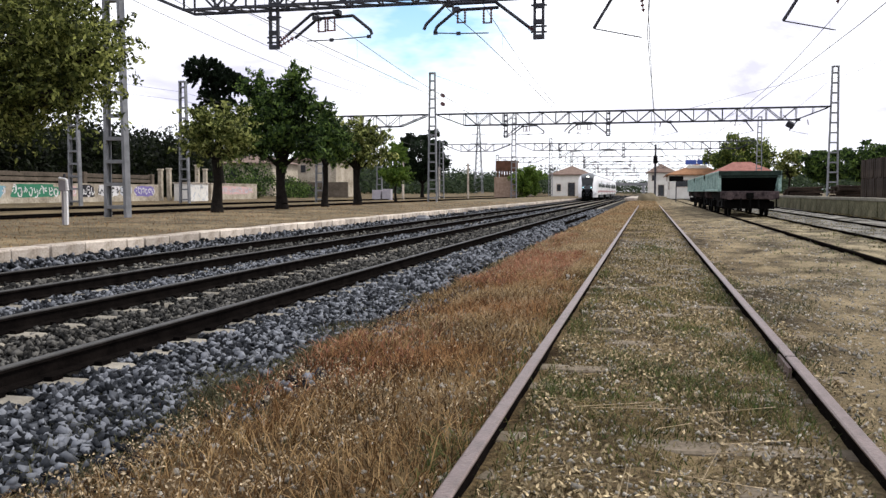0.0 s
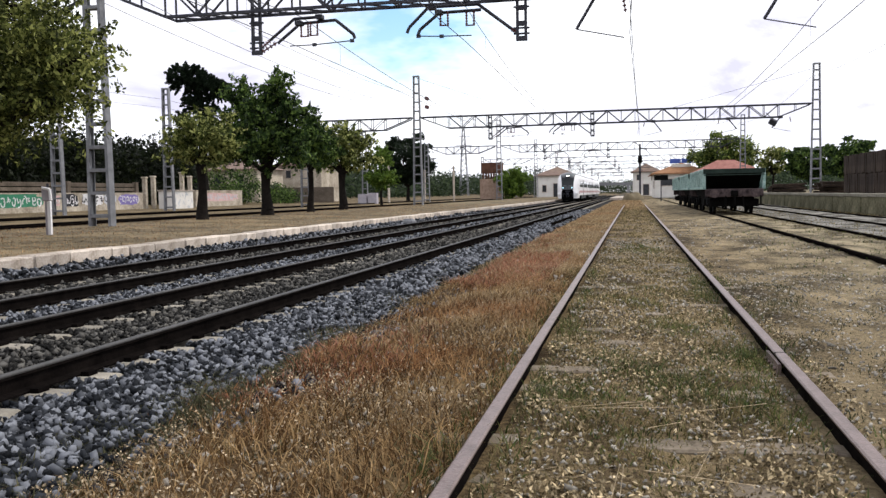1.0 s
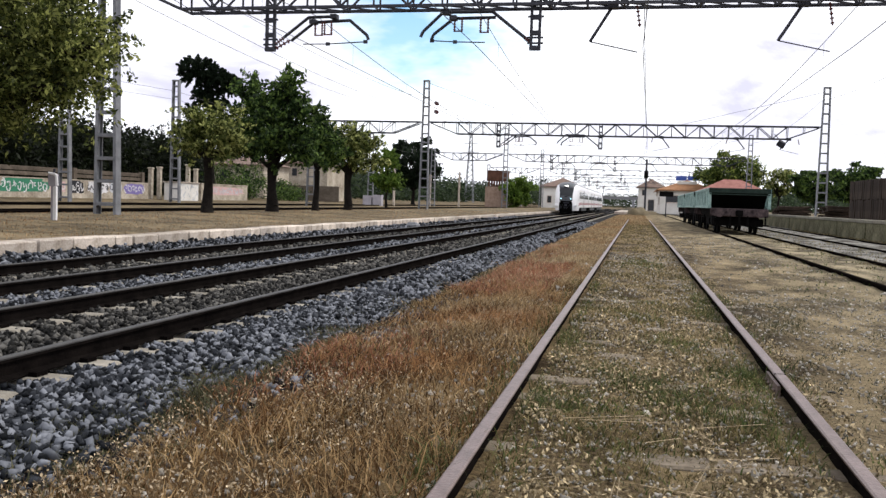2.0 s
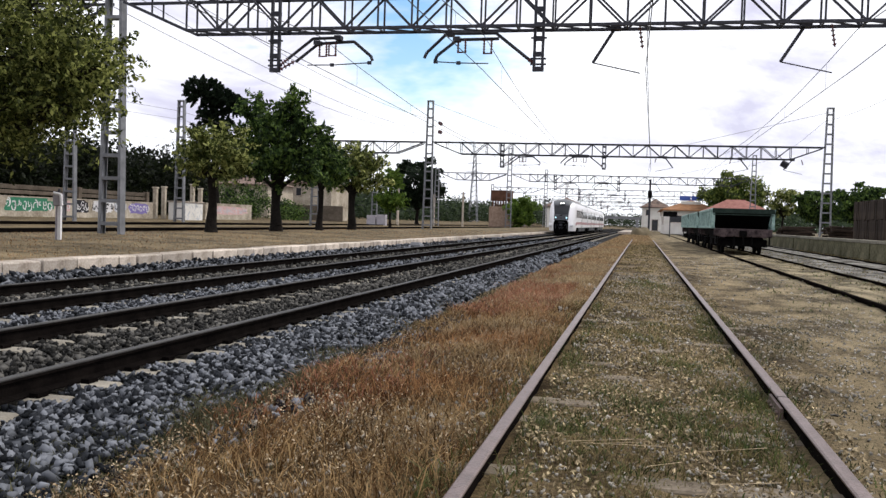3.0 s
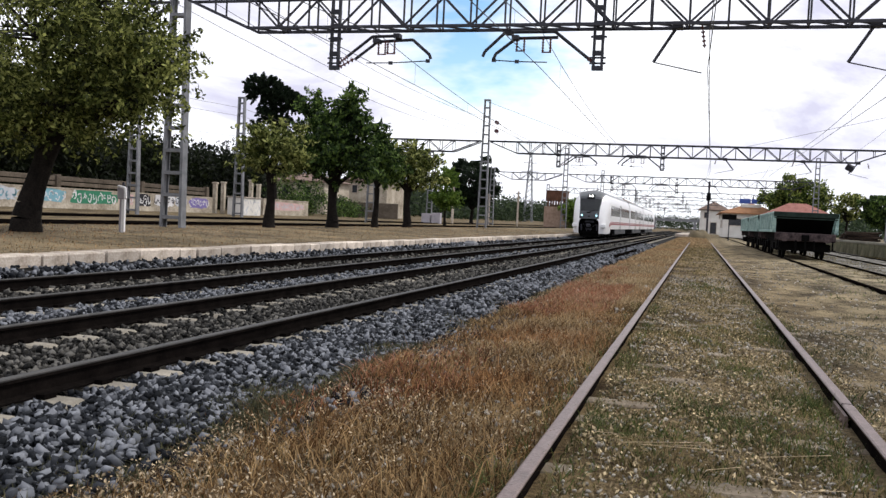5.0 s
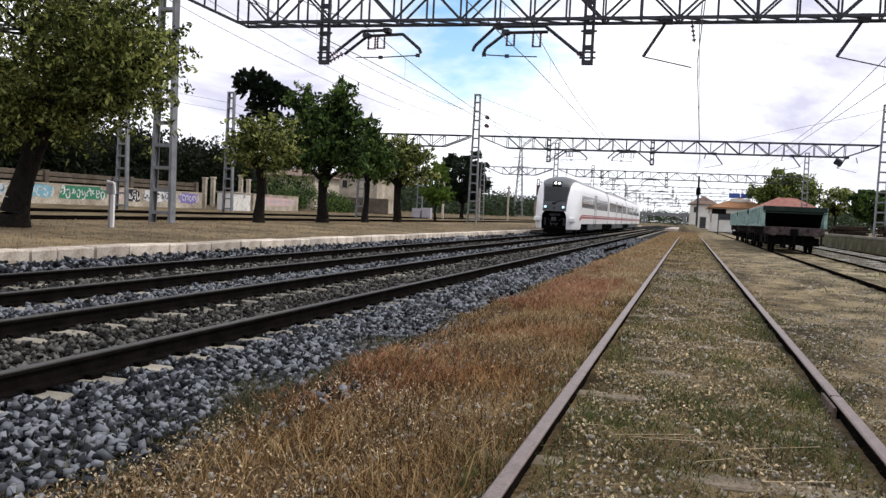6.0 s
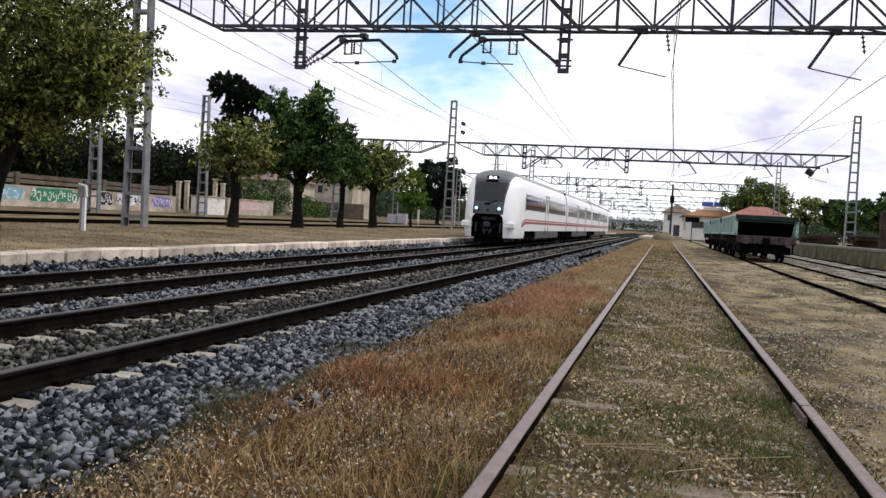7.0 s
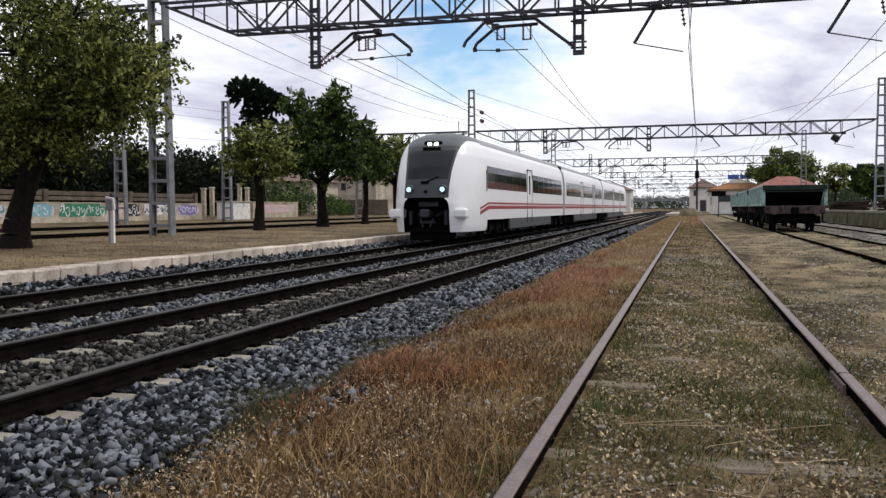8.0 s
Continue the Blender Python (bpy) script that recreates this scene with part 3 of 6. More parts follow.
def leaf_mesh(name, centres, spread, per, size, material, flat=0.7):
    """Leaves as folded quads round clump centres."""
    n = len(centres) * per
    c = np.repeat(centres, per, 0) + np.clip(rng.normal(size=(n, 3)), -1.5, 1.5) * np.repeat(spread, per)[:, None] * np.array([1, 1, flat])
    a = unit(n)
    b = np.cross(a, unit(n))
    b /= np.linalg.norm(b, axis=1)[:, None]
    s = size * rng.uniform(0.6, 1.3, n)[:, None]
    v = np.stack([c - a * s, c + b * s * 0.45, c + a * s, c - b * s * 0.45], 1).reshape(-1, 3)
    f = np.arange(4 * n).reshape(-1, 4)
    return array_mesh(name, v, f, material)


def tree(name, at, height, radius, trunk_h, material, label, seed, clumps=70, per=90, size=0.09, trunk_r=0.2, lean=(0, 0), squash=1.0, offset=(0, 0), category="tree", group="", ragged=0.26, bunch=(0.08, 0.17)):
    global rng
    rng = np.random.default_rng(seed)
    base = thing(name, at, label, category, group)
    fork = Vector((lean[0], lean[1], trunk_h))
    g = Geo()
    prev, pr = Vector((0, 0, -0.1)), trunk_r * 1.35
    for k in range(1, 6):
        u = k / 5
        p = Vector((lean[0] * u + 0.06 * math.sin(3 * u + seed), lean[1] * u + 0.05 * math.cos(4 * u + seed), trunk_h * u))
        r = trunk_r * (1.0 - 0.25 * u)
        g.tube(prev, p, pr, r, n=10, caps=False)
        prev, pr = p, r
    centre = np.array([lean[0] + offset[0], lean[1] + offset[1], (height + trunk_h) / 2 + 0.1])
    half = np.array([radius, radius, (height - trunk_h) / 2 * squash])
    pts = unit(clumps) * rng.uniform(0.35, 1.0, clumps)[:, None] ** 0.6
    pts *= 1 + ragged * (np.sin(pts[:, :1] * 6 + seed) * np.cos(pts[:, 1:2] * 5 + pts[:, 2:] * 4) + 0.5 * np.sin(pts[:, 2:] * 9 + pts[:, :1] * 7 + seed))
    pts = centre + pts * half
    for k in range(0, clumps, max(1, clumps // 26)):
        tip = Vector(pts[k])
        mid = prev.lerp(tip, 0.45) + Vector((0, 0, 0.12 * radius))
        g.tube(prev, mid, trunk_r * 0.42, trunk_r * 0.22, n=6, caps=False)
        g.tube(mid, tip, trunk_r * 0.22, trunk_r * 0.06, n=5, caps=False)
    part("trunk", g, M_BARK, base, smooth=True)
    spread = radius * rng.uniform(*bunch, clumps)
    part("crown", leaf_mesh("crown", pts, spread, per, size, material), material, base)
    return base


def shoot_tree(name, at, trunk, trunk_h, trunk_r, lobes, material, label, seed, shoots, per, size, reach, rise=0.5, group="", category="tree"):
    """A tree of leafy shoots: lobes are (dx, dy, dz, rx, ry, rz, share); each shoot points outward and up and carries leaves along it."""
    global rng
    rng = np.random.default_rng(seed)
    base = thing(name, at, label, category, group)
    g = Geo()
    prev, pr = Vector((0, 0, -0.1)), trunk_r * 1.2
    for k in range(1, 8):
        u = k / 7
        p = Vector((trunk[0] * u ** 1.3 + 0.05 * math.sin(4 * u + seed), trunk[1] * u + 0.04 * math.cos(5 * u + seed), trunk_h * u))
        r = trunk_r * (1.12 - 0.42 * math.sin(2.2 * u) + 0.25 * max(0.0, u - 0.7))
        g.tube(prev, p, pr, r, n=12, caps=False)
        prev, pr = p, r
    share = np.array([l[6] for l in lobes], float)
    count = np.maximum(3, (shoots * share / share.sum()).astype(int))
    heads, dirs = [], []
    for (dx, dy, dz, rx, ry, rz, _), n in zip(lobes, count):
        c = np.array([dx, dy, dz])
        d = unit(n)
        q = c + d * np.array([rx, ry, rz]) * (rng.uniform(0.02, 1.0, n)[:, None] ** 0.42)
        way = d * np.array([1.0, 1.0, 0.7]) + rng.normal(size=(n, 3)) * 0.45 + np.array([0, 0, rise])
        heads.append(q)
        dirs.append(way / np.linalg.norm(way, axis=1)[:, None])
        hub = Vector(c)
        mid = prev.lerp(hub, 0.5) + Vector((0, 0, 0.12 * rz))
        g.tube(prev, mid, trunk_r * 0.5, trunk_r * 0.3, n=7, caps=False)
        g.tube(mid, hub, trunk_r * 0.3, trunk_r * 0.15, n=6, caps=False)
        for k in range(0, n, max(1, n // 14)):
            tip = Vector(q[k])
            bend = hub.lerp(tip, 0.5) + Vector((0, 0, 0.08 * rz))
            g.tube(hub, bend, trunk_r * 0.14, trunk_r * 0.08, n=5, caps=False)
            g.tube(bend, tip, trunk_r * 0.08, trunk_r * 0.03, n=4, caps=False)
    part("trunk", g, M_BARK, base, smooth=True)
    heads, dirs = np.concatenate(heads), np.concatenate(dirs)
    n = len(heads)
    length = reach * rng.uniform(0.45, 1.35, n)
    u = rng.uniform(-0.1, 1.0, (n, per))
    droop = np.array([0, 0, -0.22])
    c = heads[:, None] + dirs[:, None] * (u * length[:, None])[..., None] + droop * (u ** 2 * length[:, None])[..., None]
    c = c + rng.normal(size=(n, per, 3)) * (reach * 0.15 * (1.1 - 0.75 * u))[..., None]
    part("crown", leaf_mesh("crown", c.reshape(-1, 3), np.zeros(n * per), 1, size, material), material, base)
    return base


shoot_tree("plane_tree", (-15.2, 17.4, 0.40), (0.55, 0.1), 2.3, 0.33,
           [(0.1, 0.2, 4.5, 2.8, 2.3, 1.8, 4.2), (-0.2, 0.8, 3.2, 2.6, 1.8, 0.8, 3.6), (2.2, -0.1, 3.9, 1.4, 1.2, 0.9, 2.6), (3.35, -0.2, 3.75, 0.85, 0.7, 0.55, 1.2), (1.7, 0.0, 5.2, 1.3, 1.3, 0.9, 1.5),
            (-2.6, 0.3, 3.8, 1.7, 1.5, 1.2, 2.4), (1.2, -0.5, 2.85, 1.2, 1.0, 0.5, 1.1), (-1.5, -0.4, 2.7, 1.4, 1.2, 0.6, 1.5), (2.9, -0.3, 2.95, 0.8, 0.7, 0.35, 0.5)],
           M_LEAF_NEAR, "leafy broad tree with a leaning dark trunk on the platform", 3, 960, 52, 0.068, 0.85, 0.12, "platform trees")
shoot_tree("plane_tree", (-16.9, 33.0, 0.44), (0, 0), 2.1, 0.24,
           [(0, 0, 3.0, 1.1, 1.1, 0.7, 4), (-0.55, 0, 3.7, 0.5, 0.5, 0.35, 1.1), (0.6, 0, 3.6, 0.6, 0.6, 0.4, 1.3), (0.95, 0, 2.7, 0.45, 0.5, 0.4, 0.9), (-0.95, 0, 2.8, 0.4, 0.5, 0.4, 0.9)],
           M_LEAF_PALE, "small tree with yellow green leaves and dark trunk", 5, 190, 34, 0.10, 0.7, 0.45, "platform trees")
shoot_tree("plane_tree", (-17.2, 40.2, 0.44), (0, 0), 2.0, 0.30,
           [(0, 0, 3.6, 1.6, 1.5, 1.2, 7), (-1.15, 0, 5.35, 0.26, 0.3, 0.9, 1.3), (-0.3, 0, 5.1, 0.6, 0.6, 0.6, 1.4), (0.75, 0, 5.5, 0.26, 0.3, 0.9, 1.3), (1.4, 0, 4.8, 0.35, 0.4, 0.6, 1.0), (1.4, 0, 2.8, 0.7, 0.7, 0.5, 1.1), (-1.35, 0, 2.9, 0.7, 0.7, 0.5, 1.1)],
           M_LEAF_DEEP, "tall dense deep green tree on the platform", 8, 330, 44, 0.125, 1.05, 0.95, "platform trees")
shoot_tree("plane_tree", (-17.4, 46.7, 0.44), (0, 0), 2.2, 0.2,
           [(0.1, 0, 3.5, 1.0, 0.9, 0.9, 4), (0.15, 0, 4.5, 0.35, 0.4, 0.5, 1.0), (0.7, 0, 2.9, 0.5, 0.6, 0.4, 1.1), (-0.7, 0, 4.0, 0.4, 0.4, 0.5, 0.9)],
           M_LEAF_DEEP, "mid sized green tree on the platform", 11, 170, 36, 0.13, 0.9, 0.8, "platform trees")
shoot_tree("plane_tree", (-17.8, 53.5, 0.44), (0, 0), 2.2, 0.28,
           [(0, 0, 3.5, 1.3, 1.2, 0.8, 4), (-1.0, 0, 4.6, 0.35, 0.4, 0.6, 0.9), (0.1, 0, 4.6, 0.35, 0.4, 0.6, 0.9), (1.25, 0, 4.2, 0.45, 0.5, 0.5, 1.0), (-1.0, 0, 3.1, 0.6, 0.6, 0.5, 1.0), (1.3, 0, 3.0, 0.5, 0.6, 0.4, 0.9)],
           M_LEAF_PALE, "spreading tree with pale yellow green leaves", 14, 180, 34, 0.14, 1.0, 0.8, "platform trees")
shoot_tree("plane_tree", (-24.3, 85.0, 0.33), (0, 0), 1.8, 0.15,
           [(0, 0, 2.6, 1.2, 1.2, 0.6, 5), (0.1, 0, 4.5, 0.8, 0.8, 0.9, 2.5)],
           M_BUSH, "small young green tree beyond the platform", 15, 150, 30, 0.17, 0.8, 0.4, "platform trees")
shoot_tree("umbrella_pine", (-40.5, 80.0, 0.7), (-0.4, 0), 9.6, 0.34,
           [(-1.6, 0, 12.2, 1.9, 1.8, 1.4, 7), (1.5, 0, 11.0, 1.3, 1.3, 1.0, 3.5), (0.2, 0, 11.5, 1.3, 1.2, 1.0, 3), (-0.8, 0, 10.0, 1.3, 1.2, 0.9, 2.5), (0.4, 0, 9.0, 1.2, 1.1, 0.9, 2.0), (-2.1, 0, 8.8, 0.5, 0.5, 0.35, 0.4)],
           M_PINE, "tall dark umbrella pine behind the boundary wall", 21, 620, 80, 0.13, 0.45, 0.4)
tree("dark_tree", (-33.0, 130.0, 0.4), 9.8, 3.8, 2.0, M_PINE, "dark dense evergreen tree far along the back tracks", 23, 90, 110, 0.3, 0.3)
tree("bush", (-20.0, 150.0, 0.2), 5.2, 2.6, 0.3, M_BUSH, "rounded bright green bush beside the far track", 25, 80, 110, 0.2, 0.12, category="bush")
tree("far_tree", (14.6, 150.0, 0.3), 9.8, 4.6, 3.0, M_LEAF, "broad green tree behind the station houses", 27, 80, 110, 0.28, 0.3)
tree("far_tree", (17.2, 118.0, 0.5), 6.4, 2.2, 2.4, M_LEAF_PALE, "sparse pale tree behind the loading bank", 29, 40, 60, 0.2, 0.16)
tree("far_tree", (20.5, 112.0, 0.5), 5.8, 2.6, 1.4, M_LEAF_DEEP, "dense green tree behind the loading bank", 31, 70, 110, 0.24, 0.2)
tree("far_tree", (23.6, 106.0, 0.5), 6.0, 2.9, 1.4, M_LEAF_DEEP, "dense green tree behind the loading bank", 33, 80, 110, 0.24, 0.2)


def woods(name, boxes, size, per, material, label, seed):
    """A far mass of foliage: clumps heaped within uneven hills, one object."""
    global rng
    rng = np.random.default_rng(seed)
    cs = []
    for x0, x1, y0, y1, z0, z1, n in boxes:
        x, y, u = rng.uniform(x0, x1, n), rng.uniform(y0, y1, n), rng.uniform(0, 1, n) ** 0.7
        top = z1 * (0.80 + 0.12 * np.sin(y * 0.45 + seed) + 0.12 * np.sin(y * 1.13 + x * 0.3) + 0.06 * np.sin(y * 2.7))
        cs.append(np.stack([x, y, z0 + (top - z0) * u], 1))
    c = np.concatenate(cs)
    me = leaf_mesh(name, c, np.full(len(c), size * 2.6), per, size, material)
    return tagged(new(name, me), label, "trees", kind="stuff")


woods("woods", [(-52, -45, 8, 62, 0.6, 8.4, 2200), (-52, -45, 62, 88, 0.6, 7.2, 900), (-60, -52, 20, 130, 0.6, 8.0, 1500)], 0.24, 34, M_WOODS, "woods in shade-darkened green rising behind the boundary wall", 41)
woods("shrubs", [(-43.5, -39.6, 84, 92, 0.4, 4.6, 150), (-40.5, -38.6, 92, 101, 0.4, 2.6, 90)], 0.16, 26, M_LEAF_DEEP, "green shrubs behind the low wall", 47)
woods("far_woods", [(-95, -48, 150, 260, 0.6, 7.5, 1500), (-120, -30, 300, 420, 0.5, 9, 1600), (20, 140, 190, 330, 0.5, 7.5, 1600), (-40, 60, 560, 600, 0, 9, 900)], 0.5, 22, M_FARWOODS, "distant line of dark green trees", 43)


# ---- train ----
def train_width(z):
    return float(np.interp(z, [0.30, 0.6, 1.1, 2.4, 3.0, 3.35, 3.62, 3.80, 3.90, 3.96], [1.38, 1.44, 1.47, 1.47, 1.42, 1.32, 1.12, 0.8, 0.45, 0.02]))


def nose_start(z):
    return float(np.interp(z, [0.30, 0.9, 1.4, 2.0, 2.6, 3.1, 3.45, 3.7, 3.85, 3.96], [0.12, 0.0, 0.0, 0.16, 0.45, 0.76, 1.08, 1.5, 2.0, 2.9]))


def build_train():
    base = thing("passenger_train", (TRACK_FAR, 28, RAIL_TOP), "white diesel railcar train with grey cab mask and red stripes", "train")
    cab_end = 3.0
    zs = np.array(sorted(set(np.round(np.concatenate([np.arange(0.42, 3.5, 0.06), [1.45, 1.50, 1.55, 1.58, 2.20, 3.20, 3.36, 3.42, 3.5, 3.56, 3.62, 3.68, 3.74, 3.80, 3.85, 3.90, 3.93, 3.96]]), 3))))
    power = 3.3

    def nose_point(z, a):
        w, y0 = train_width(z), nose_start(z)
        e = 2 / power
        cx, sy = math.cos(a), math.sin(a)
        return (math.copysign(abs(cx) ** e, cx) * w, cab_end - abs(sy) ** e * (cab_end - y0), z)

    def mask_half(z):
        mouth = float(np.interp(z, [0.3, 1.2, 1.42, 1.52, 1.58], [0.80, 0.80, 0.76, 0.69, 0.60]))
        return mouth if z < 1.58 else float(np.interp(z, [1.58, 1.9, 2.5, 3.2, 3.5, 3.62], [0.77, 0.77, 0.80, 0.90, 1.0, 1.06]))

    def columns(z):
        w = train_width(z)
        m = min(mask_half(z), w * 0.97)
        am = math.acos(min(0.999, m / w) ** (power / 2))
        ag = math.acos(min(0.999, max(0.05, m - 0.075) / w) ** (power / 2))
        half = np.concatenate([np.linspace(0, am, 17), np.linspace(am, ag, 3)[1:], np.linspace(ag, math.pi / 2, 11)[1:]])
        return np.concatenate([half, math.pi - half[-2::-1]])

    shells = {k: Geo() for k in ("nose_shell", "cab_mask", "windscreen", "cab_roof")}
    cols = [columns(z) for z in zs]
    count = len(cols[0])
    for i in range(len(zs) - 1):
        z = (zs[i] + zs[i + 1]) / 2
        for j in range(count - 1):
            q = [nose_point(zs[i], cols[i][j]), nose_point(zs[i], cols[i][j + 1]), nose_point(zs[i + 1], cols[i + 1][j + 1]), nose_point(zs[i + 1], cols[i + 1][j])]
            k = min(j, count - 2 - j)
            if k >= 16 and z < 1.58:
                continue
            if z > 3.56 or (k >= 16 and z > 3.36):
                key = "cab_roof"
            elif k >= 18 and 2.20 < z < 3.20:
                key = "windscreen"
            elif k >= 16:
                key = "cab_mask"
            else:
                key = "nose_shell"
            shells[key].add(q, [(0, 1, 2, 3)])
    for key, m in (("nose_shell", M_WHITE), ("cab_mask", M_GREY), ("windscreen", M_SCREEN), ("cab_roof", M_CABROOF)):
        me = shells[key].mesh(key, m)
        bm = bmesh.new()
        bm.from_mesh(me)
        bmesh.ops.remove_doubles(bm, verts=bm.verts, dist=0.0008)
        bmesh.ops.recalc_face_normals(bm, faces=bm.faces)
        for f in bm.faces:
            f.smooth = True
        bm.to_mesh(me)
        bm.free()
        part(key, me, m, base)
    # dark coupling recess, coupler, buffers and plough
    g = Geo()
    g.box((0, 1.5, 1.0), (2.3, 1.4, 1.2))
    g.box((0, 0.75, 0.50), (1.6, 0.6, 0.16))
    part("coupling_recess", g, M_BLACK, base)
    g = Geo()
    g.tube((0, 0.0, 1.04), (0, 0.9, 1.04), 0.10, n=10)
    g.box((0, 0.02, 1.05), (0.32, 0.24, 0.28), bevel=0.05)
    g.box((0, 0.5, 1.36), (0.7, 0.2, 0.18), bevel=0.03)
    g.box((0, 0.3, 0.76), (0.5, 0.2, 0.08))
    for s in (-1, 1):
        g.tube((s * 0.5, 0.8, 1.15), (s * 0.3, 0.25, 0.95), 0.03, n=6)
        g.tube((s * 0.22, 0.2, 0.9), (s * 0.12, 0.15, 0.6), 0.025, n=6)
        g.box((s * 0.62, 0.5, 0.9), (0.1, 0.3, 0.5), bevel=0.03)
    part("coupler", g, M_DARKSTEEL, base)
    part("snow_plough", Geo().box((0, 0.75, 0.28), (1.5, 0.16, 0.3), bevel=0.05), M_BLACK, base)
    for s in (-1, 1):
        g = Geo()
        g.box((s * 1.10, 0.47, 1.05), (0.46, 0.50, 0.32), bevel=0.06)
        part("bumper_block", g, M_WHITE, base)
        g = Geo()
        g.tube((s * 0.58, 0.16, 1.86), (s * 0.58, 0.06, 1.85), 0.16, 0.14, n=20)
        h = part("headlight_rim", g, M_SKIRT, base)
        g = Geo()
        g.tube((s * 0.58, 0.09, 1.86), (s * 0.58, 0.045, 1.85), 0.08, n=20)
        part("headlight", g, M_LAMPBLUE, h, "lit round headlight")
        g = Geo()
        y = nose_start(3.44) - 0.02
        g.tube((s * 0.115, y + 0.2, 3.44), (s * 0.115, y - 0.03, 3.42), 0.07, n=16)
        part("top_light", g, M_LAMP, base, "lit round top light")
    g = Geo()
    g.bar((-0.02, 0.20, 2.12), (0.4, 0.30, 2.28), 0.035)
    g.box((-0.05, 0.17, 2.10), (0.26, 0.08, 0.07))
    part("wiper", g, M_BLACK, base)
    g = Geo()
    g.box((0, nose_start(3.24) - 0.01, 3.24), (0.62, 0.06, 0.14))
    part("destination_display", g, M_BLACK, base)
    part("lamp_surround", Geo().box((0, nose_start(3.43) + 0.03, 3.43), (0.62, 0.1, 0.2), bevel=0.03), M_BLACK, base)
    part("nose_emblem", Geo().box((0, 0.055, 1.78), (0.1, 0.04, 0.08)), M_BLACK, base)
    # three cars
    y0 = cab_end
    body_z = np.concatenate([np.arange(0.80, 3.5, 0.15), [3.5, 3.56, 3.62, 3.68, 3.74, 3.80, 3.85, 3.90, 3.93, 3.96]])
    ring = [(train_width(z), z) for z in body_z] + [(-train_width(z), z) for z in body_z[::-1]]
    low = [p for p in ring if p[1] <= 3.43]
    for car, (a, b) in enumerate(((cab_end, 22.9), (23.7, 47.0), (47.8, 76.0))):
        g = Geo()
        g.extrude_y([(x, z) for x, z in ring], a, b)
        body = part("car_body", g, M_WHITE, base)
        g = Geo()
        top = [(x * 1.004, z + 0.006) for x, z in ring if z > 3.4]
        g.extrude_y(top, a, b)
        part("car_roof", g, M_ROOF, base, "grey car roof")
        if car:
            g = Geo()
            g.box((0, a - 0.4, 2.1), (2.5, 0.84, 3.0))
            part("gangway_bellows", g, M_BLACK, base)
        # window bands, split by doors
        spans = {0: ((2.95, 11.0), (12.6, 22.3)), 1: ((24.4, 31.5), (33.1, 39.2), (40.8, 46.4)), 2: ((48.4, 57.5), (59.1, 66.0), (67.6, 73.0))}[car]
        for s in (-1, 1):
            for p, q in spans:
                n = max(1, round((q - p) / 1.75))
                for k in range(n):
                    u, v = p + (q - p) * k / n, p + (q - p) * (k + 1) / n
                    g = Geo()
                    vs, fs = [], []
                    for yy in (u + 0.015, v - 0.015):
                        for z in (1.93, 2.2, 2.5, 2.74):
                            for o in (0.012, -0.02):
                                vs.append((s * (train_width(z) + o), yy, z))
                    for r in range(3):
                        fs.append((2 * r, 2 * r + 2, 8 + 2 * r + 2, 8 + 2 * r))
                    g.add(vs, fs)
                    part("side_window", g, M_PANE, body)
            ends = [spans[k][1] for k in range(len(spans) - 1)]
            for e in ends:
                g = Geo()
                for yy in (e + 0.18, e + 1.42):
                    g.box((s * 1.468, yy, 1.75), (0.03, 0.03, 2.35))
                g.box((s * 1.468, e + 0.8, 2.93), (0.03, 1.27, 0.03))
                part("door_seam", g, M_SKIRT, body)
                g = Geo()
                g.box((s * 1.466, e + 0.8, 2.25), (0.02, 0.3, 0.85))
                part("door_window", g, M_PANE, body)
            # stripes, rising in a slant behind the cab
            g = Geo()
            for z, t in ((1.40, 0.07), (1.25, 0.13)):
                p = a + (0.1 if car == 0 else 0.0)
                g.box((s * 1.474, (p + b) / 2, z), (0.012, b - p, t))
                if car == 0:
                    g.bar((s * 1.474, p + 0.01, z), (s * 1.45, p - 1.2, z - 0.19), 0.03, t)
            part("stripe", g, M_PURPLE, body, "red purple stripe")
            # skirts between the bogies
            bog = (a + 2.6 if car == 0 else a + 3.0, b - 3.0)
            g = Geo()
            g.box((s * 1.41, (bog[0] + bog[1]) / 2, 0.60), (0.08, bog[1] - bog[0] - 3.2, 0.46), bevel=0.02)
            part("skirt", g, M_SKIRT, base)
        for yb in bog:
            g = Geo()
            for s in (-1, 1):
                g.box((s * 1.12, yb, 0.5), (0.16, 3.0, 0.24), bevel=0.04)
                for d in (-1.25, 0, 1.25):
                    g.box((s * 1.2, yb + d, 0.46), (0.14, 0.34, 0.34), bevel=0.04)
            g.box((0, yb, 0.55), (2.1, 0.9, 0.3))
            bogie = part("bogie", g, M_BLACK, base)
            for d in (-1.25, 1.25):
                for s in (-1, 1):
                    g = Geo()
                    g.tube((s * 0.80, yb + d, 0.43), (s * 0.93, yb + d, 0.43), 0.43, n=20)
                    part("wheel", g, M_BLACK, bogie)
        g = Geo()
        g.box((0, (a + b) / 2, 0.5), (2.3, b - a - 0.4, 0.3))
        part("underframe", g, M_BLACK, base)
    g = Geo()
    for s in (-1, 1):
        g.box((s * 1.465, 2.85, 2.2), (0.03, 0.1, 0.75))
    part("cab_handrail", g, M_GREY, base)
    g = Geo()
    g.tube((0.1, 4.2, 3.9), (0.1, 4.2, 4.5), 0.015, n=6)
    part("aerial", g, M_BLACK, base)
    return base


train = build_train()



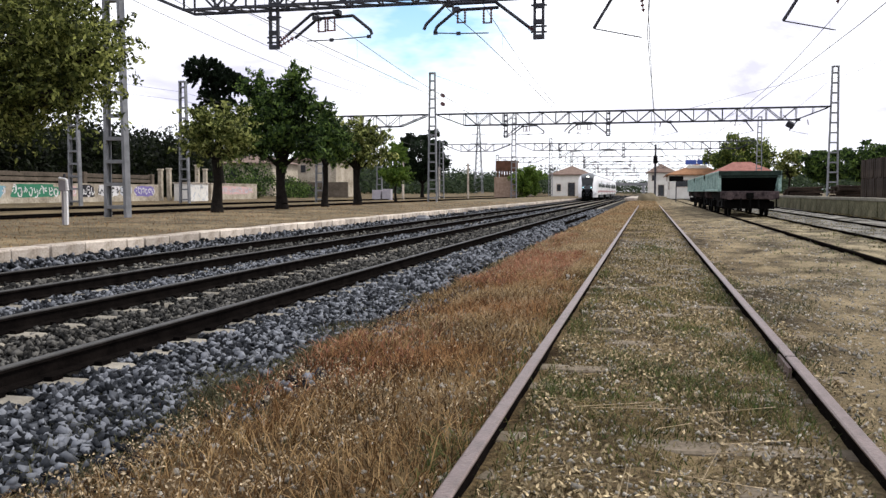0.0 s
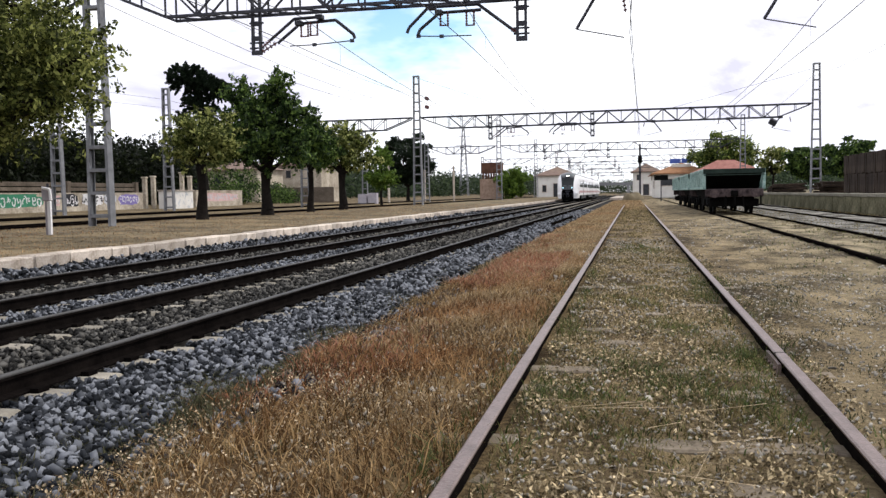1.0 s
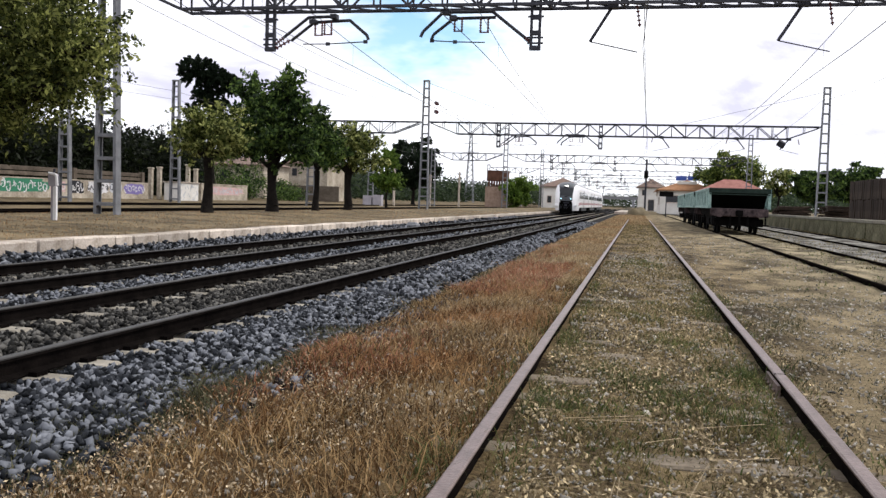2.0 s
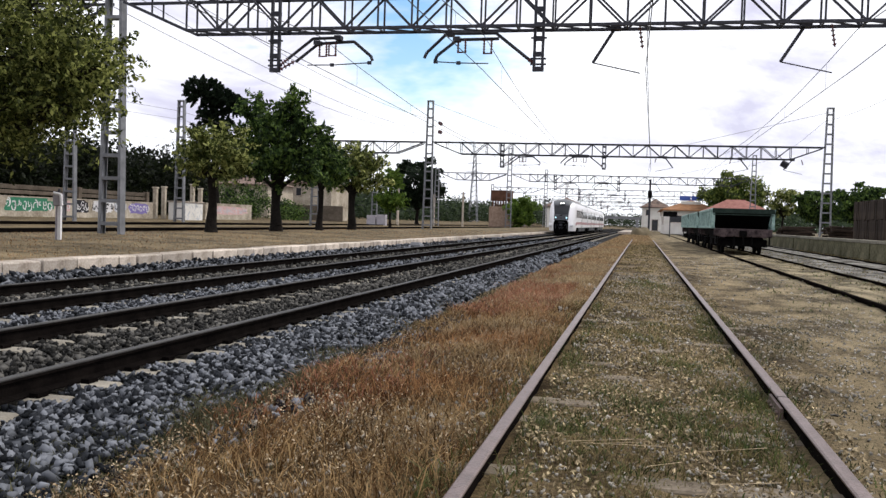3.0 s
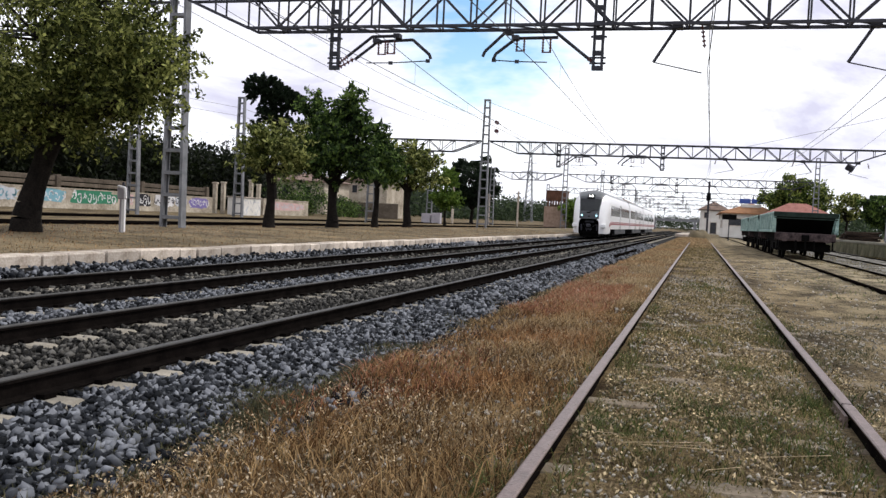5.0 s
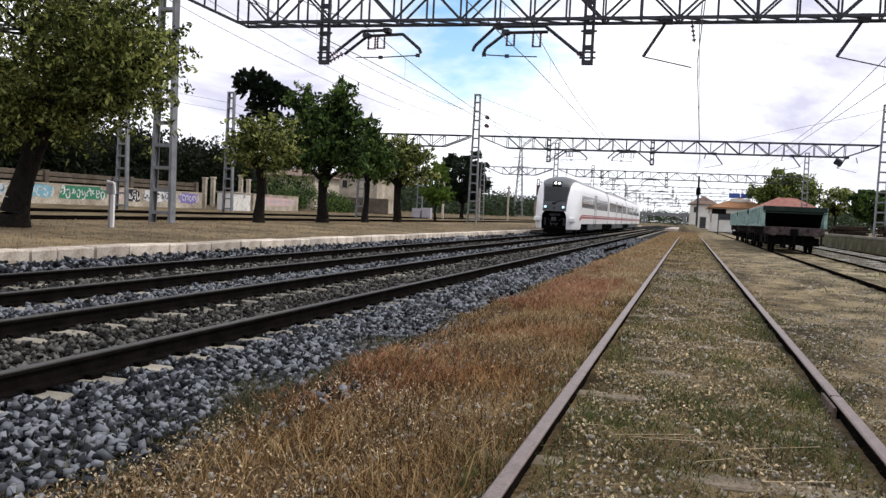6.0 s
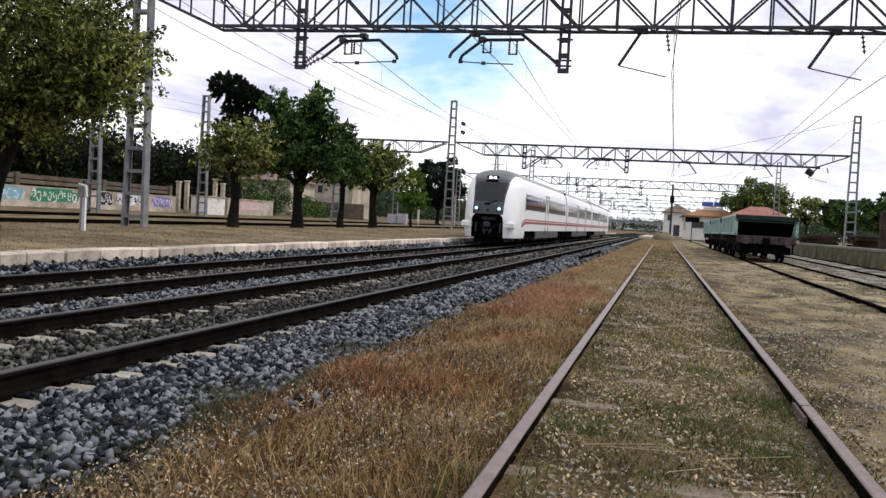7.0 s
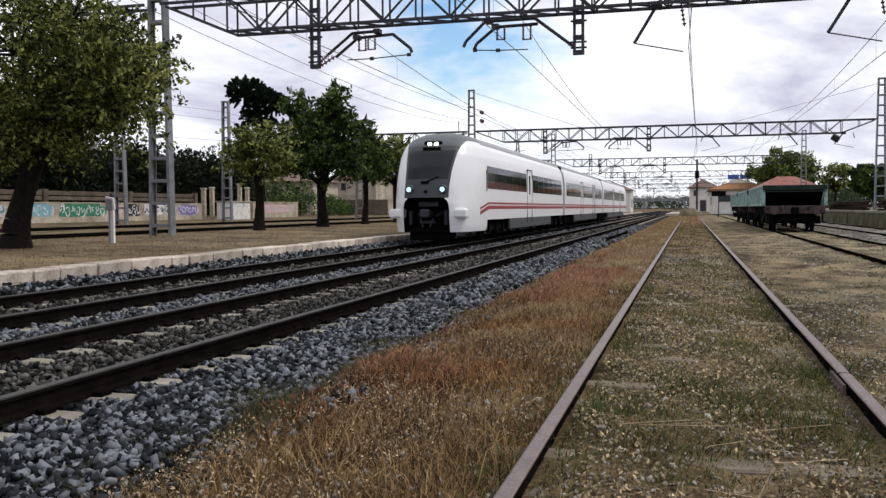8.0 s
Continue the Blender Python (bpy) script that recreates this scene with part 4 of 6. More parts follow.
# ---- wagons ----
def hopper_wagon():
    base = thing("hopper_wagon", (YARD_X, 45, YARD_TOP), "faded green open hopper wagon with rusty headstock on the yard track", "freight wagon", "hopper wagons in a row")
    L, W, top = 11.0, 2.72, 2.12
    g = Geo()
    for s in (-1, 1):
        g.box((s * 1.0, L / 2, 0.98), (0.16, L - 0.6, 0.3))
    g.box((0, L / 2, 1.0), (1.9, L - 0.8, 0.2))
    # added dark block below the frame, standing for the shade under the wagon
    g.box((0, L / 2, 0.66), (2.0, L - 1.6, 0.62))
    part("underframe", g, M_BLACK, base)
    for y, d in ((0.35, -1), (L - 0.35, 1)):
        g = Geo()
        g.box((0, y, 1.0), (2.7, 0.16, 0.40), bevel=0.03)
        part("headstock", g, M_WAGONRUST, base, "rusty mauve headstock")
        for s in (-1, 1):
            g = Geo()
            g.tube((s * 0.95, y, 0.98), (s * 0.95, y + d * 0.42, 0.98), 0.09, n=10)
            g.tube((s * 0.95, y + d * 0.42, 0.98), (s * 0.95, y + d * 0.48, 0.98), 0.21, n=16)
            part("buffer", g, M_WAGONRUST, base)
            g = Geo()
            g.bar((s * 1.22, y + d * 0.1, 0.85), (s * 1.22, y + d * 0.1, 0.42), 0.06, 0.12)
            g.box((s * 1.22, y + d * 0.1, 0.42), (0.3, 0.2, 0.05))
            part("step", g, M_BLACK, base)
        g = Geo()
        g.box((0, y + d * 0.12, 0.97), (0.34, 0.3, 0.3), bevel=0.04)
        g.tube((0, y + d * 0.28, 0.9), (0, y + d * 0.3, 0.45), 0.045, n=6)
        g.tube((0.4, y + d * 0.1, 0.85), (0.42, y + d * 0.16, 0.35), 0.04, n=6)
        g.tube((-0.4, y + d * 0.1, 0.85), (-0.42, y + d * 0.16, 0.35), 0.04, n=6)
        part("coupling_hook", g, M_BLACK, base)
    # pale side sheets with posts, open end bays with slanting struts
    for s in (-1, 1):
        g = Geo()
        g.box((s * W / 2, L / 2, 1.66), (0.04, L - 3.4, 0.88))
        side = part("side_sheet", g, M_WAGONDARK, base)
        for k in range(8):
            g = Geo()
            g.box((s * (W / 2 + 0.05), 1.7 + (L - 3.4) * k / 7, 1.66), (0.1, 0.56, 0.9), bevel=0.02)
            part("side_post", g, M_WAGON, side)
        for y, d in ((0.5, 1), (L - 0.5, -1)):
            g = Geo()
            g.box((s * (W / 2 + 0.03), y, 1.64), (0.14, 0.2, 0.9))
            g.bar((s * (W / 2 + 0.03), y + d * 0.12, top - 0.15), (s * (W / 2 + 0.03), y + d * 0.75, 1.24), 0.1, 0.16)
            part("end_post", g, M_WAGON, side)
        for z in (top, 1.24):
            g = Geo()
            g.box((s * (W / 2 + 0.03), L / 2, z), (0.16, L - 0.8, 0.12), bevel=0.02)
            part("side_rail", g, M_WAGON, side)
    for y, d in ((0.45, 1), (L - 0.45, -1)):
        g = Geo()
        g.bar((0, y, top - 0.1), (0, y + d * 1.4, 1.15), W - 0.1, 0.04)
        part("end_sheet", g, M_BLACK, base)
        g = Geo()
        g.box((0, y - d * 0.02, top - 0.06), (W + 0.16, 0.12, 0.24), bevel=0.02)
        part("end_beam", g, M_WAGONDARK, base)
        g = Geo()
        g.box((0, y - d * 0.05, top - 0.24), (W + 0.1, 0.08, 0.05))
        part("end_lip", g, M_WAGONDARK, base)
    g = Geo()
    g.box((0, L / 2, 1.5), (W - 0.1, L - 3.6, 0.04))
    part("load_floor", g, M_WAGONRUST, base)
    for y in (2.0, L - 2.0):
        g = Geo()
        for s in (-1, 1):
            g.box((s * 1.08, y, 0.58), (0.12, 2.7, 0.26))
            for d in (-0.9, 0.9):
                g.box((s * 1.12, y + d, 0.5), (0.2, 0.34, 0.36))
        g.box((0, y, 0.62), (2.1, 0.9, 0.4))
        g.box((0, y - 1.3, 0.52), (2.1, 0.12, 0.36))
        bogie = part("bogie", g, M_BLACK, base)
        for d in (-0.9, 0.9):
            for s in (-1, 1):
                g = Geo()
                g.tube((s * 0.8, y + d, 0.45), (s * 0.93, y + d, 0.45), 0.45, n=20)
                part("wheel", g, M_BLACK, bogie)
            g = Geo()
            g.tube((-0.9, y + d, 0.45), (0.9, y + d, 0.45), 0.08, n=8)
            part("axle", g, M_BLACK, bogie)
    return base


wagon = hopper_wagon()
for k in (1, 2):
    copy_thing(wagon, pose(YARD_X, 45 + 12.1 * k, YARD_TOP))

# ---- rails ----
def rail_profile(x, top, head_w=0.072, h=0.16):
    p = [(-0.07, 0), (0.07, 0), (0.07, 0.012), (0.012, 0.03), (0.012, 0.115), (0.036, 0.125), (0.036, 0.152), (0.028, 0.16), (-0.028, 0.16), (-0.036, 0.152), (-0.036, 0.125), (-0.012, 0.115), (-0.012, 0.03), (-0.07, 0.012)]
    return [(x + a, top - h + b) for a, b in p]


def rail(x, top, y0, y1, parent, head, name="rail"):
    g = Geo()
    g.extrude_y(rail_profile(x, top), y0, y1)
    r = part(name, g, M_RAIL, parent)
    g = Geo()
    g.extrude_y([(x - 0.035, top - 0.02), (x - 0.0375, top - 0.004), (x - 0.028, top + 0.003), (x + 0.028, top + 0.003), (x + 0.0375, top - 0.004), (x + 0.035, top - 0.02)], y0, y1)
    part("running_surface", g, head, r)
    return r


def sleeper_mesh():
    g = Geo()
    for s in (-1, 1):
        g.box((s * 0.85, 0, -0.1), (0.72, 0.27, 0.2), bevel=0.03)
    g.box((0, 0, -0.07), (1.1, 0.05, 0.07), 1)
    for s in (-1, 1):
        for d in (-0.11, 0.11):
            g.box((s * 0.869 + d, 0, 0.012), (0.07, 0.12, 0.045), 1)
    return g.mesh("sleeper", [M_SLEEPER, M_RAIL])


SLEEPER = sleeper_mesh()


def main_track(name, x):
    base = thing(name, (0, 0, 0), "main line track of dark rails on concrete sleepers in ballast", "railway track", "tracks", "structure")
    for s in (-1, 1):
        rail(x + s * GAUGE / 2, RAIL_TOP, -40, 330, base, M_TREAD)
    for k in range(300):
        ob = new("sleeper", SLEEPER)
        ob.parent = base
        ob.location = (x, -19 + 0.6 * k, RAIL_TOP - 0.163)
    return base


main_track("track_near", TRACK_NEAR)
main_track("track_far", TRACK_FAR)

siding = thing("track_siding", (0, 0, 0), "rusty siding track half buried in weeds and gravel", "railway track", "tracks", "structure")
for s in (0, 1):
    rail(SIDING_L + s * GAUGE, SIDING_TOP, -40, 78, siding, M_RUST)
for x, name in ((YARD_X, "track_yard"), (YARD2_X, "track_bank")):
    base = thing(name, (0, 0, 0), "disused yard track sunk in dry grass", "railway track", "tracks", "structure")
    for s in (-1, 1):
        rail(x + s * GAUGE / 2, YARD_TOP, -40, 150, base, M_RAIL)
for x, top, name in ((-22.4, 0.40, "track_back_near"), (-29.6, 0.48, "track_back_far")):
    base = thing(name, (0, 0, 0), "back track of dark rails beyond the platform", "railway track", "tracks", "structure")
    for s in (-1, 1):
        rail(x + s * GAUGE / 2, top, -40, 260, base, M_RAIL)


# ---- timber sleepers sunk between the siding rails ----
TIMBER = Geo().box((0, 0, -0.06), (2.4, 0.2, 0.12), bevel=0.012).mesh("timber_sleeper", M_WOOD)
for k in range(76):
    ob = new("timber_sleeper", TIMBER)
    ob.parent = siding
    ob.matrix_basis = pose(SIDING_L + GAUGE / 2 + 0.05 * math.sin(k * 3.3), -7.3 + 0.62 * k, -0.008 + 0.014 * math.sin(k * 2.1), 0, 0, 1.5 * math.sin(k * 1.7))
g = Geo()
for s in (-1, 1):
    g.box((SIDING_L + GAUGE + s * 0.045, 6.55, SIDING_TOP - 0.075), (0.022, 0.55, 0.09))
    for d in (-0.18, -0.06, 0.06, 0.18):
        g.tube((SIDING_L + GAUGE + s * 0.05, 6.55 + d, SIDING_TOP - 0.075), (SIDING_L + GAUGE + s * 0.075, 6.55 + d, SIDING_TOP - 0.075), 0.014, n=6)
part("fishplate", g, M_RUST, siding, "bolted rusty fishplate at the rail joint")
g = Geo()
g.box((SIDING_L + GAUGE, 6.55, SIDING_TOP - 0.003), (0.077, 0.012, 0.014))
part("rail_joint", g, M_RAIL, siding)

g = Geo()
g.extrude_y(rail_profile(0, 0.16), 0, 11.5)
solid("spare_rail", g, M_RAIL, "dark spare rail lying beside the near track", "rail", at=pose(-3.22, 36.4, -0.12, 0, 0, -0.4))

g = Geo()
g.box((0, 0, 0.16), (0.5, 0.75, 0.3), bevel=0.05)
g.box((0, -0.1, 0.33), (0.36, 0.4, 0.06), bevel=0.02)
solid("point_motor", g, M_STEEL, "grey point motor box beside the far rail", "point motor", at=pose(-9.75, 38.5, -0.14))

# ---- platform coping ----
COPING = [Geo().box((0, 0, 0), (0.44, w, 0.40), bevel=0.025).mesh("coping_stone", M_COPING) for w in (0.925, 0.58, 1.305)]
y, k = -12.0, 0
while y < 205:
    n = (0, 2, 0, 1, 0, 0, 2, 1, 0, 2)[k % 10]
    w = (0.99, 0.64, 1.37)[n]
    ob = new("coping_stone", COPING[n])
    ob.parent = platform
    ob.matrix_basis = pose(EDGE - 0.22 + 0.012 * math.sin(k * 2.3), y + w / 2, 0.115 + 0.01 * math.sin(k * 1.3), 0.3 * math.sin(k * 0.9), 0.5 * math.sin(k * 1.9), 0.5 * math.sin(k * 0.7))
    y += w
    k += 1

# post with a box and a white bracket on the platform
post = thing("platform_post", (-14.75, 20.4, 0.40), "white painted post with a grey box on the platform", "post")
M_POSTWHITE = mat("white post paint", (0.66, 0.65, 0.66), (0.80, 0.79, 0.80), 4, 0.6, bump=0.1)
M_POSTGREY = mat("lilac grey post paint", (0.30, 0.28, 0.31), (0.40, 0.38, 0.41), 4, 0.7, bump=0.1)
part("plate", Geo().box((-0.07, 0.05, 0.52), (0.09, 0.06, 1.04), bevel=0.01), M_POSTGREY, post)
part("post", Geo().box((0.03, 0, 0.44), (0.09, 0.07, 0.88), bevel=0.012), M_POSTWHITE, post)
part("box", Geo().box((-0.03, 0, 1.04), (0.20, 0.14, 0.32), bevel=0.02), M_POSTGREY, post)
part("bracket", Geo().tube((-0.1, -0.08, 1.22), (0.12, -0.1, 1.18), 0.035).tube((0.12, -0.1, 1.18), (0.16, -0.1, 0.9), 0.035), M_POSTWHITE, post)
part("cap", Geo().tube((0.0, 0, 1.24), (0.0, 0, 1.33), 0.04, 0.03), M_DARKSTEEL, post)

# ---- boundary wall with a concrete rail fence, graffiti and gate pillars ----
g = Geo()
g.box((WALL_X, 22, 0.95), (0.3, 84, 1.7))
g.box((WALL_X, 22, 1.82), (0.36, 84, 0.07))
wall = solid("wall_boundary", g, M_WALL, "old cream boundary wall painted with graffiti", "wall", "structure")
for k in range(10):
    g = Geo()
    g.box((WALL_X, 63.2 - 8.6 * k, 2.22), (0.34, 0.36, 0.86), bevel=0.02)
    part("fence_post", g, M_FENCE, wall)
    for z, h in ((2.10, 0.24), (2.42, 0.28)):
        g = Geo()
        g.box((WALL_X - 0.03, 58.9 - 8.6 * k, z), (0.16, 8.2, h), bevel=0.02)
        part("fence_board", g, M_FENCE, wall)


def paint(name, col):
    return mat(name, tuple(c * 0.75 for c in col), col, 1.5, 0.7, fine=9, bump=0)


PAINTS = [paint("sky blue spray paint", (0.22, 0.42, 0.50)), paint("green spray paint", (0.05, 0.22, 0.13)), paint("pink spray paint", (0.62, 0.42, 0.40)), paint("black spray paint", (0.03, 0.03, 0.035)),
          paint("white spray paint", (0.74, 0.73, 0.74)), paint("violet spray paint", (0.22, 0.18, 0.42)), paint("pale grey spray paint", (0.52, 0.54, 0.58))]


def graffiti(y0, y1, z0, z1, ground_paint, line_paint, seed, x=WALL_X + 0.15, parent=None):
    """A sprayed tag: an uneven blot with curved strokes over it."""
    r = random.Random(seed)
    g = Geo()
    n = 26
    cy, cz = (y0 + y1) / 2, (z0 + z1) / 2
    ring = []
    for k in range(n):
        a = 6.2832 * k / n
        q = 1 + 0.13 * r.uniform(-1, 1)
        ring.append((x + 0.004, cy + (y1 - y0) / 2 * q * math.copysign(abs(math.cos(a)) ** 0.5, math.cos(a)), cz + (z1 - z0) / 2 * q * math.copysign(abs(math.sin(a)) ** 0.5, math.sin(a))))
    g.add(ring, [tuple(range(n))])
    tag = part("graffiti", g, PAINTS[ground_paint], parent or wall)
    g = Geo()
    letters = max(3, round((y1 - y0) / 0.5))
    for k in range(letters):
        yc = y0 + (y1 - y0) * (k + 0.5) / letters
        w, h = (y1 - y0) / letters * 0.46, (z1 - z0) * 0.40
        for pass_ in range(3):
            a0 = r.uniform(0, 6.28)
            a1 = a0 + r.choice((-1, 1)) * r.uniform(1.2, 4.0)
            oy, oz, q = r.uniform(-0.3, 0.3) * w, r.uniform(-0.4, 0.4) * h, r.uniform(0.4, 1.0)
            pts = [(x + 0.009, yc + oy + q * w * math.cos(a0 + (a1 - a0) * i / 6), cz + oz + q * h * math.sin(a0 + (a1 - a0) * i / 6) * 0.8) for i in range(7)]
            for p, e in zip(pts, pts[1:]):
                g.bar(p, e, 0.004, r.uniform(0.04, 0.10))
    part("spray_stroke", g, PAINTS[line_paint], tag)


graffiti(43.0, 46.6, 0.95, 1.75, 0, 4, 1)
graffiti(47.2, 51.6, 0.9, 1.78, 1, 4, 2)
graffiti(51.9, 53.6, 0.95, 1.72, 2, 4, 3)
graffiti(53.8, 55.6, 0.9, 1.75, 3, 4, 4)
graffiti(56.0, 58.6, 0.95, 1.78, 4, 3, 5)
graffiti(58.7, 60.2, 1.0, 1.74, 6, 3, 6)
graffiti(60.6, 63.4, 0.95, 1.74, 5, 4, 7)
graffiti(38.6, 42.6, 0.95, 1.74, 6, 0, 8)
for y, z in ((64.6, 3.0), (65.9, 3.1), (70.6, 3.5), (72.0, 3.2)):
    g = Geo()
    g.box((WALL_X, y, z / 2 + 0.1), (0.3, 0.3, z - 0.2), bevel=0.02)
    g.box((WALL_X, y, z + 0.04), (0.4, 0.4, 0.14), bevel=0.03)
    solid("gate_pillar", g, M_WALL, "cream rendered gate pillar in the boundary wall", "pillar", group="gate pillars")
kiosk = thing("line_cabinet", (-36.4, 66.6, 0.45), "white line cabinet covered in blue graffiti", "cabinet")
part("body", Geo().box((0, 0, 0.75), (1.2, 3.4, 1.5), bevel=0.02), M_RENDER, kiosk)
part("lid", Geo().box((0, 0, 1.54), (1.36, 3.6, 0.1), bevel=0.02), M_COPING, kiosk)
g = Geo()
r = random.Random(5)
for k in range(26):
    p = (0.606, r.uniform(-1.5, 1.5), r.uniform(0.2, 1.3))
    g.bar(p, (0.606, p[1] + r.uniform(-0.4, 0.4), min(1.4, max(0.1, p[2] + r.uniform(-0.5, 0.5)))), 0.006, 0.07)
part("graffiti", g, PAINTS[6], kiosk)
g = Geo()
g.box((WALL_X, 77.5, 1.2), (0.3, 9.6, 1.6))
g.box((WALL_X, 77.5, 2.02), (0.4, 9.6, 0.08))
low_wall = solid("wall_low", g, M_WALL, "low pinkish wall with sprayed stripes", "wall", "structure")
graffiti(73.6, 81.2, 1.05, 1.8, 2, 6, 12, parent=low_wall)
g = Geo()
g.box((-52, 112, 0.95), (0.3, 56, 1.1))
solid("wall_far", g, M_WALL, "long low cream wall along the back yard", "wall", "structure")
g = Geo()
g.box((-30.2, 98, 0.55), (1.0, 0.8, 1.9), bevel=0.02)
g.box((-29.0, 98, 0.6), (1.0, 0.8, 2.0), bevel=0.02)
solid("switch_cabinet", g, M_POSTGREY, "pair of grey steel switch cabinets", "cabinet")

# masts of the back tracks
back_mast = thing("back_mast", (-33.0, 46.6, 0.36), "steel catenary mast beside the back tracks", "catenary mast", "back masts")
lattice_mast("mast", back_mast, (0, 0, 0), 8.9, 0.7, 0.42)
copy_thing(back_mast, pose(-33.0, 59.4, 0.36))
copy_thing(back_mast, pose(-33.0, 108, 0.36))
for z in (7.9, 8.5, 6.4):
    line = []
    for k in range(0, 4):
        for i in range(8):
            u = i / 8
            line.append((-33.0, 13 + 46.4 * (k + u), z - 0.5 * 4 * u * (1 - u)))
    wire("feeder_wire", [line], 0.011, "feeder cable slung along the back tracks")


# ---- loading bank on the other side of the yard ----
BANK_X = 10.3
g = Geo()
g.extrude_y([(BANK_X + 0.06, -0.1), (BANK_X + 0.06, 0.85), (30, 1.0), (30, -0.1)], 4, 170)
bank = solid("loading_bank", g, M_EARTH, "raised earth loading bank behind a rubble wall", "loading bank", "structure")
for k in range(53):
    g = Geo()
    g.box((0, 0, 0), (0.26, 2.96, 0.86), bevel=0.02)
    ob = part("wall_panel", g, M_BANK, bank)
    ob.matrix_basis = pose(BANK_X + 0.02 + 0.01 * math.sin(k * 2.7), 12.5 + 2.98 * k, 0.40, 0, 0.8 * math.sin(k * 1.9), 0.25 * math.sin(k))
BANKCOPE = Geo().box((0, 0, 0), (0.5, 1.48, 0.16), bevel=0.02).mesh("coping_slab", M_COPING)
M_BANKCOPE = mat("weathered grey coping", (0.13, 0.12, 0.095), (0.27, 0.25, 0.20), 2, 0.9, fine=20, vary=0.15)
BANKCOPE.materials[0] = M_BANKCOPE
for k in range(90):
    ob = new("coping_slab", BANKCOPE)
    ob.parent = bank
    ob.matrix_basis = pose(BANK_X + 0.1, 14.75 + 1.5 * k, 0.90 + 0.008 * math.sin(k * 2.2))

# dark boarded timber stack and heaps of old sleepers on the bank
M_TAR = mat("tarred dark brown timber", (0.014, 0.010, 0.008), (0.045, 0.032, 0.024), 2, 0.9, fine=14, vary=0.35, bump=0.5)
stack = thing("timber_stack", (12.4, 38.0, 0.93), "tall stack of tarred dark brown timbers on the loading bank", "timber stack")
STANDING = Geo().box((0, 0, 0), (0.24, 0.36, 1.08), bevel=0.015).mesh("timber", M_TAR)
for row in range(2):
    for k in range(52):
        ob = new("timber", STANDING)
        ob.parent = stack
        ob.matrix_basis = pose(0.12 + 0.02 * math.sin(k * 5.1 + row), 0.2 + 0.375 * k, 0.55 + 1.1 * row + 0.03 * math.sin(k * 3.7 + row), 0, 0.8 * math.sin(k * 2.9), 0)
for row in range(2):
    for k in range(10):
        ob = new("timber", STANDING)
        ob.parent = stack
        ob.matrix_basis = pose(0.5 + 0.375 * k, 19.6, 0.55 + 1.1 * row, 0, 0, 90)
part("stack_core", Geo().box((2.2, 9.8, 1.08), (3.6, 19.2, 2.1)), M_TAR, stack)
LYING = Geo().box((0, 0, 0), (2.5, 0.24, 0.15), bevel=0.012).mesh("old_sleeper", M_TAR)
for x, y, n, seed in ((13.0, 60.5, 26, 1), (15.8, 66.0, 30, 2), (12.6, 78.0, 24, 3), (14.6, 90.0, 24, 4), (16.6, 75.0, 24, 5)):
    heap = thing("sleeper_heap", (x, y, 0.93), "untidy heap of old dark timber sleepers on the bank", "sleeper pile", "sleeper heaps")
    r = random.Random(seed)
    for k in range(n):
        ob = new("old_sleeper", LYING)
        ob.parent = heap
        ob.matrix_basis = pose(r.uniform(-0.2, 0.2), (k % 7) * 0.36 + r.uniform(-0.05, 0.05), 0.08 + 0.19 * (k // 7), r.uniform(-4, 4), r.uniform(-3, 3), r.uniform(-6, 6))
lamp = thing("floodlight", (10.4, 71.6, 6.2), "square floodlight hung under the portal beam", "floodlight")
part("hanger", Geo().tube((0, 0.1, 0.3), (-0.5, 0.1, 0.85), 0.03), M_DARKSTEEL, lamp)
part("housing", Geo().box((0, 0, 0.1), (0.56, 0.3, 0.46), turn=Euler((0.5, 0.5, 0)).to_matrix(), bevel=0.04), M_DARKSTEEL, lamp)


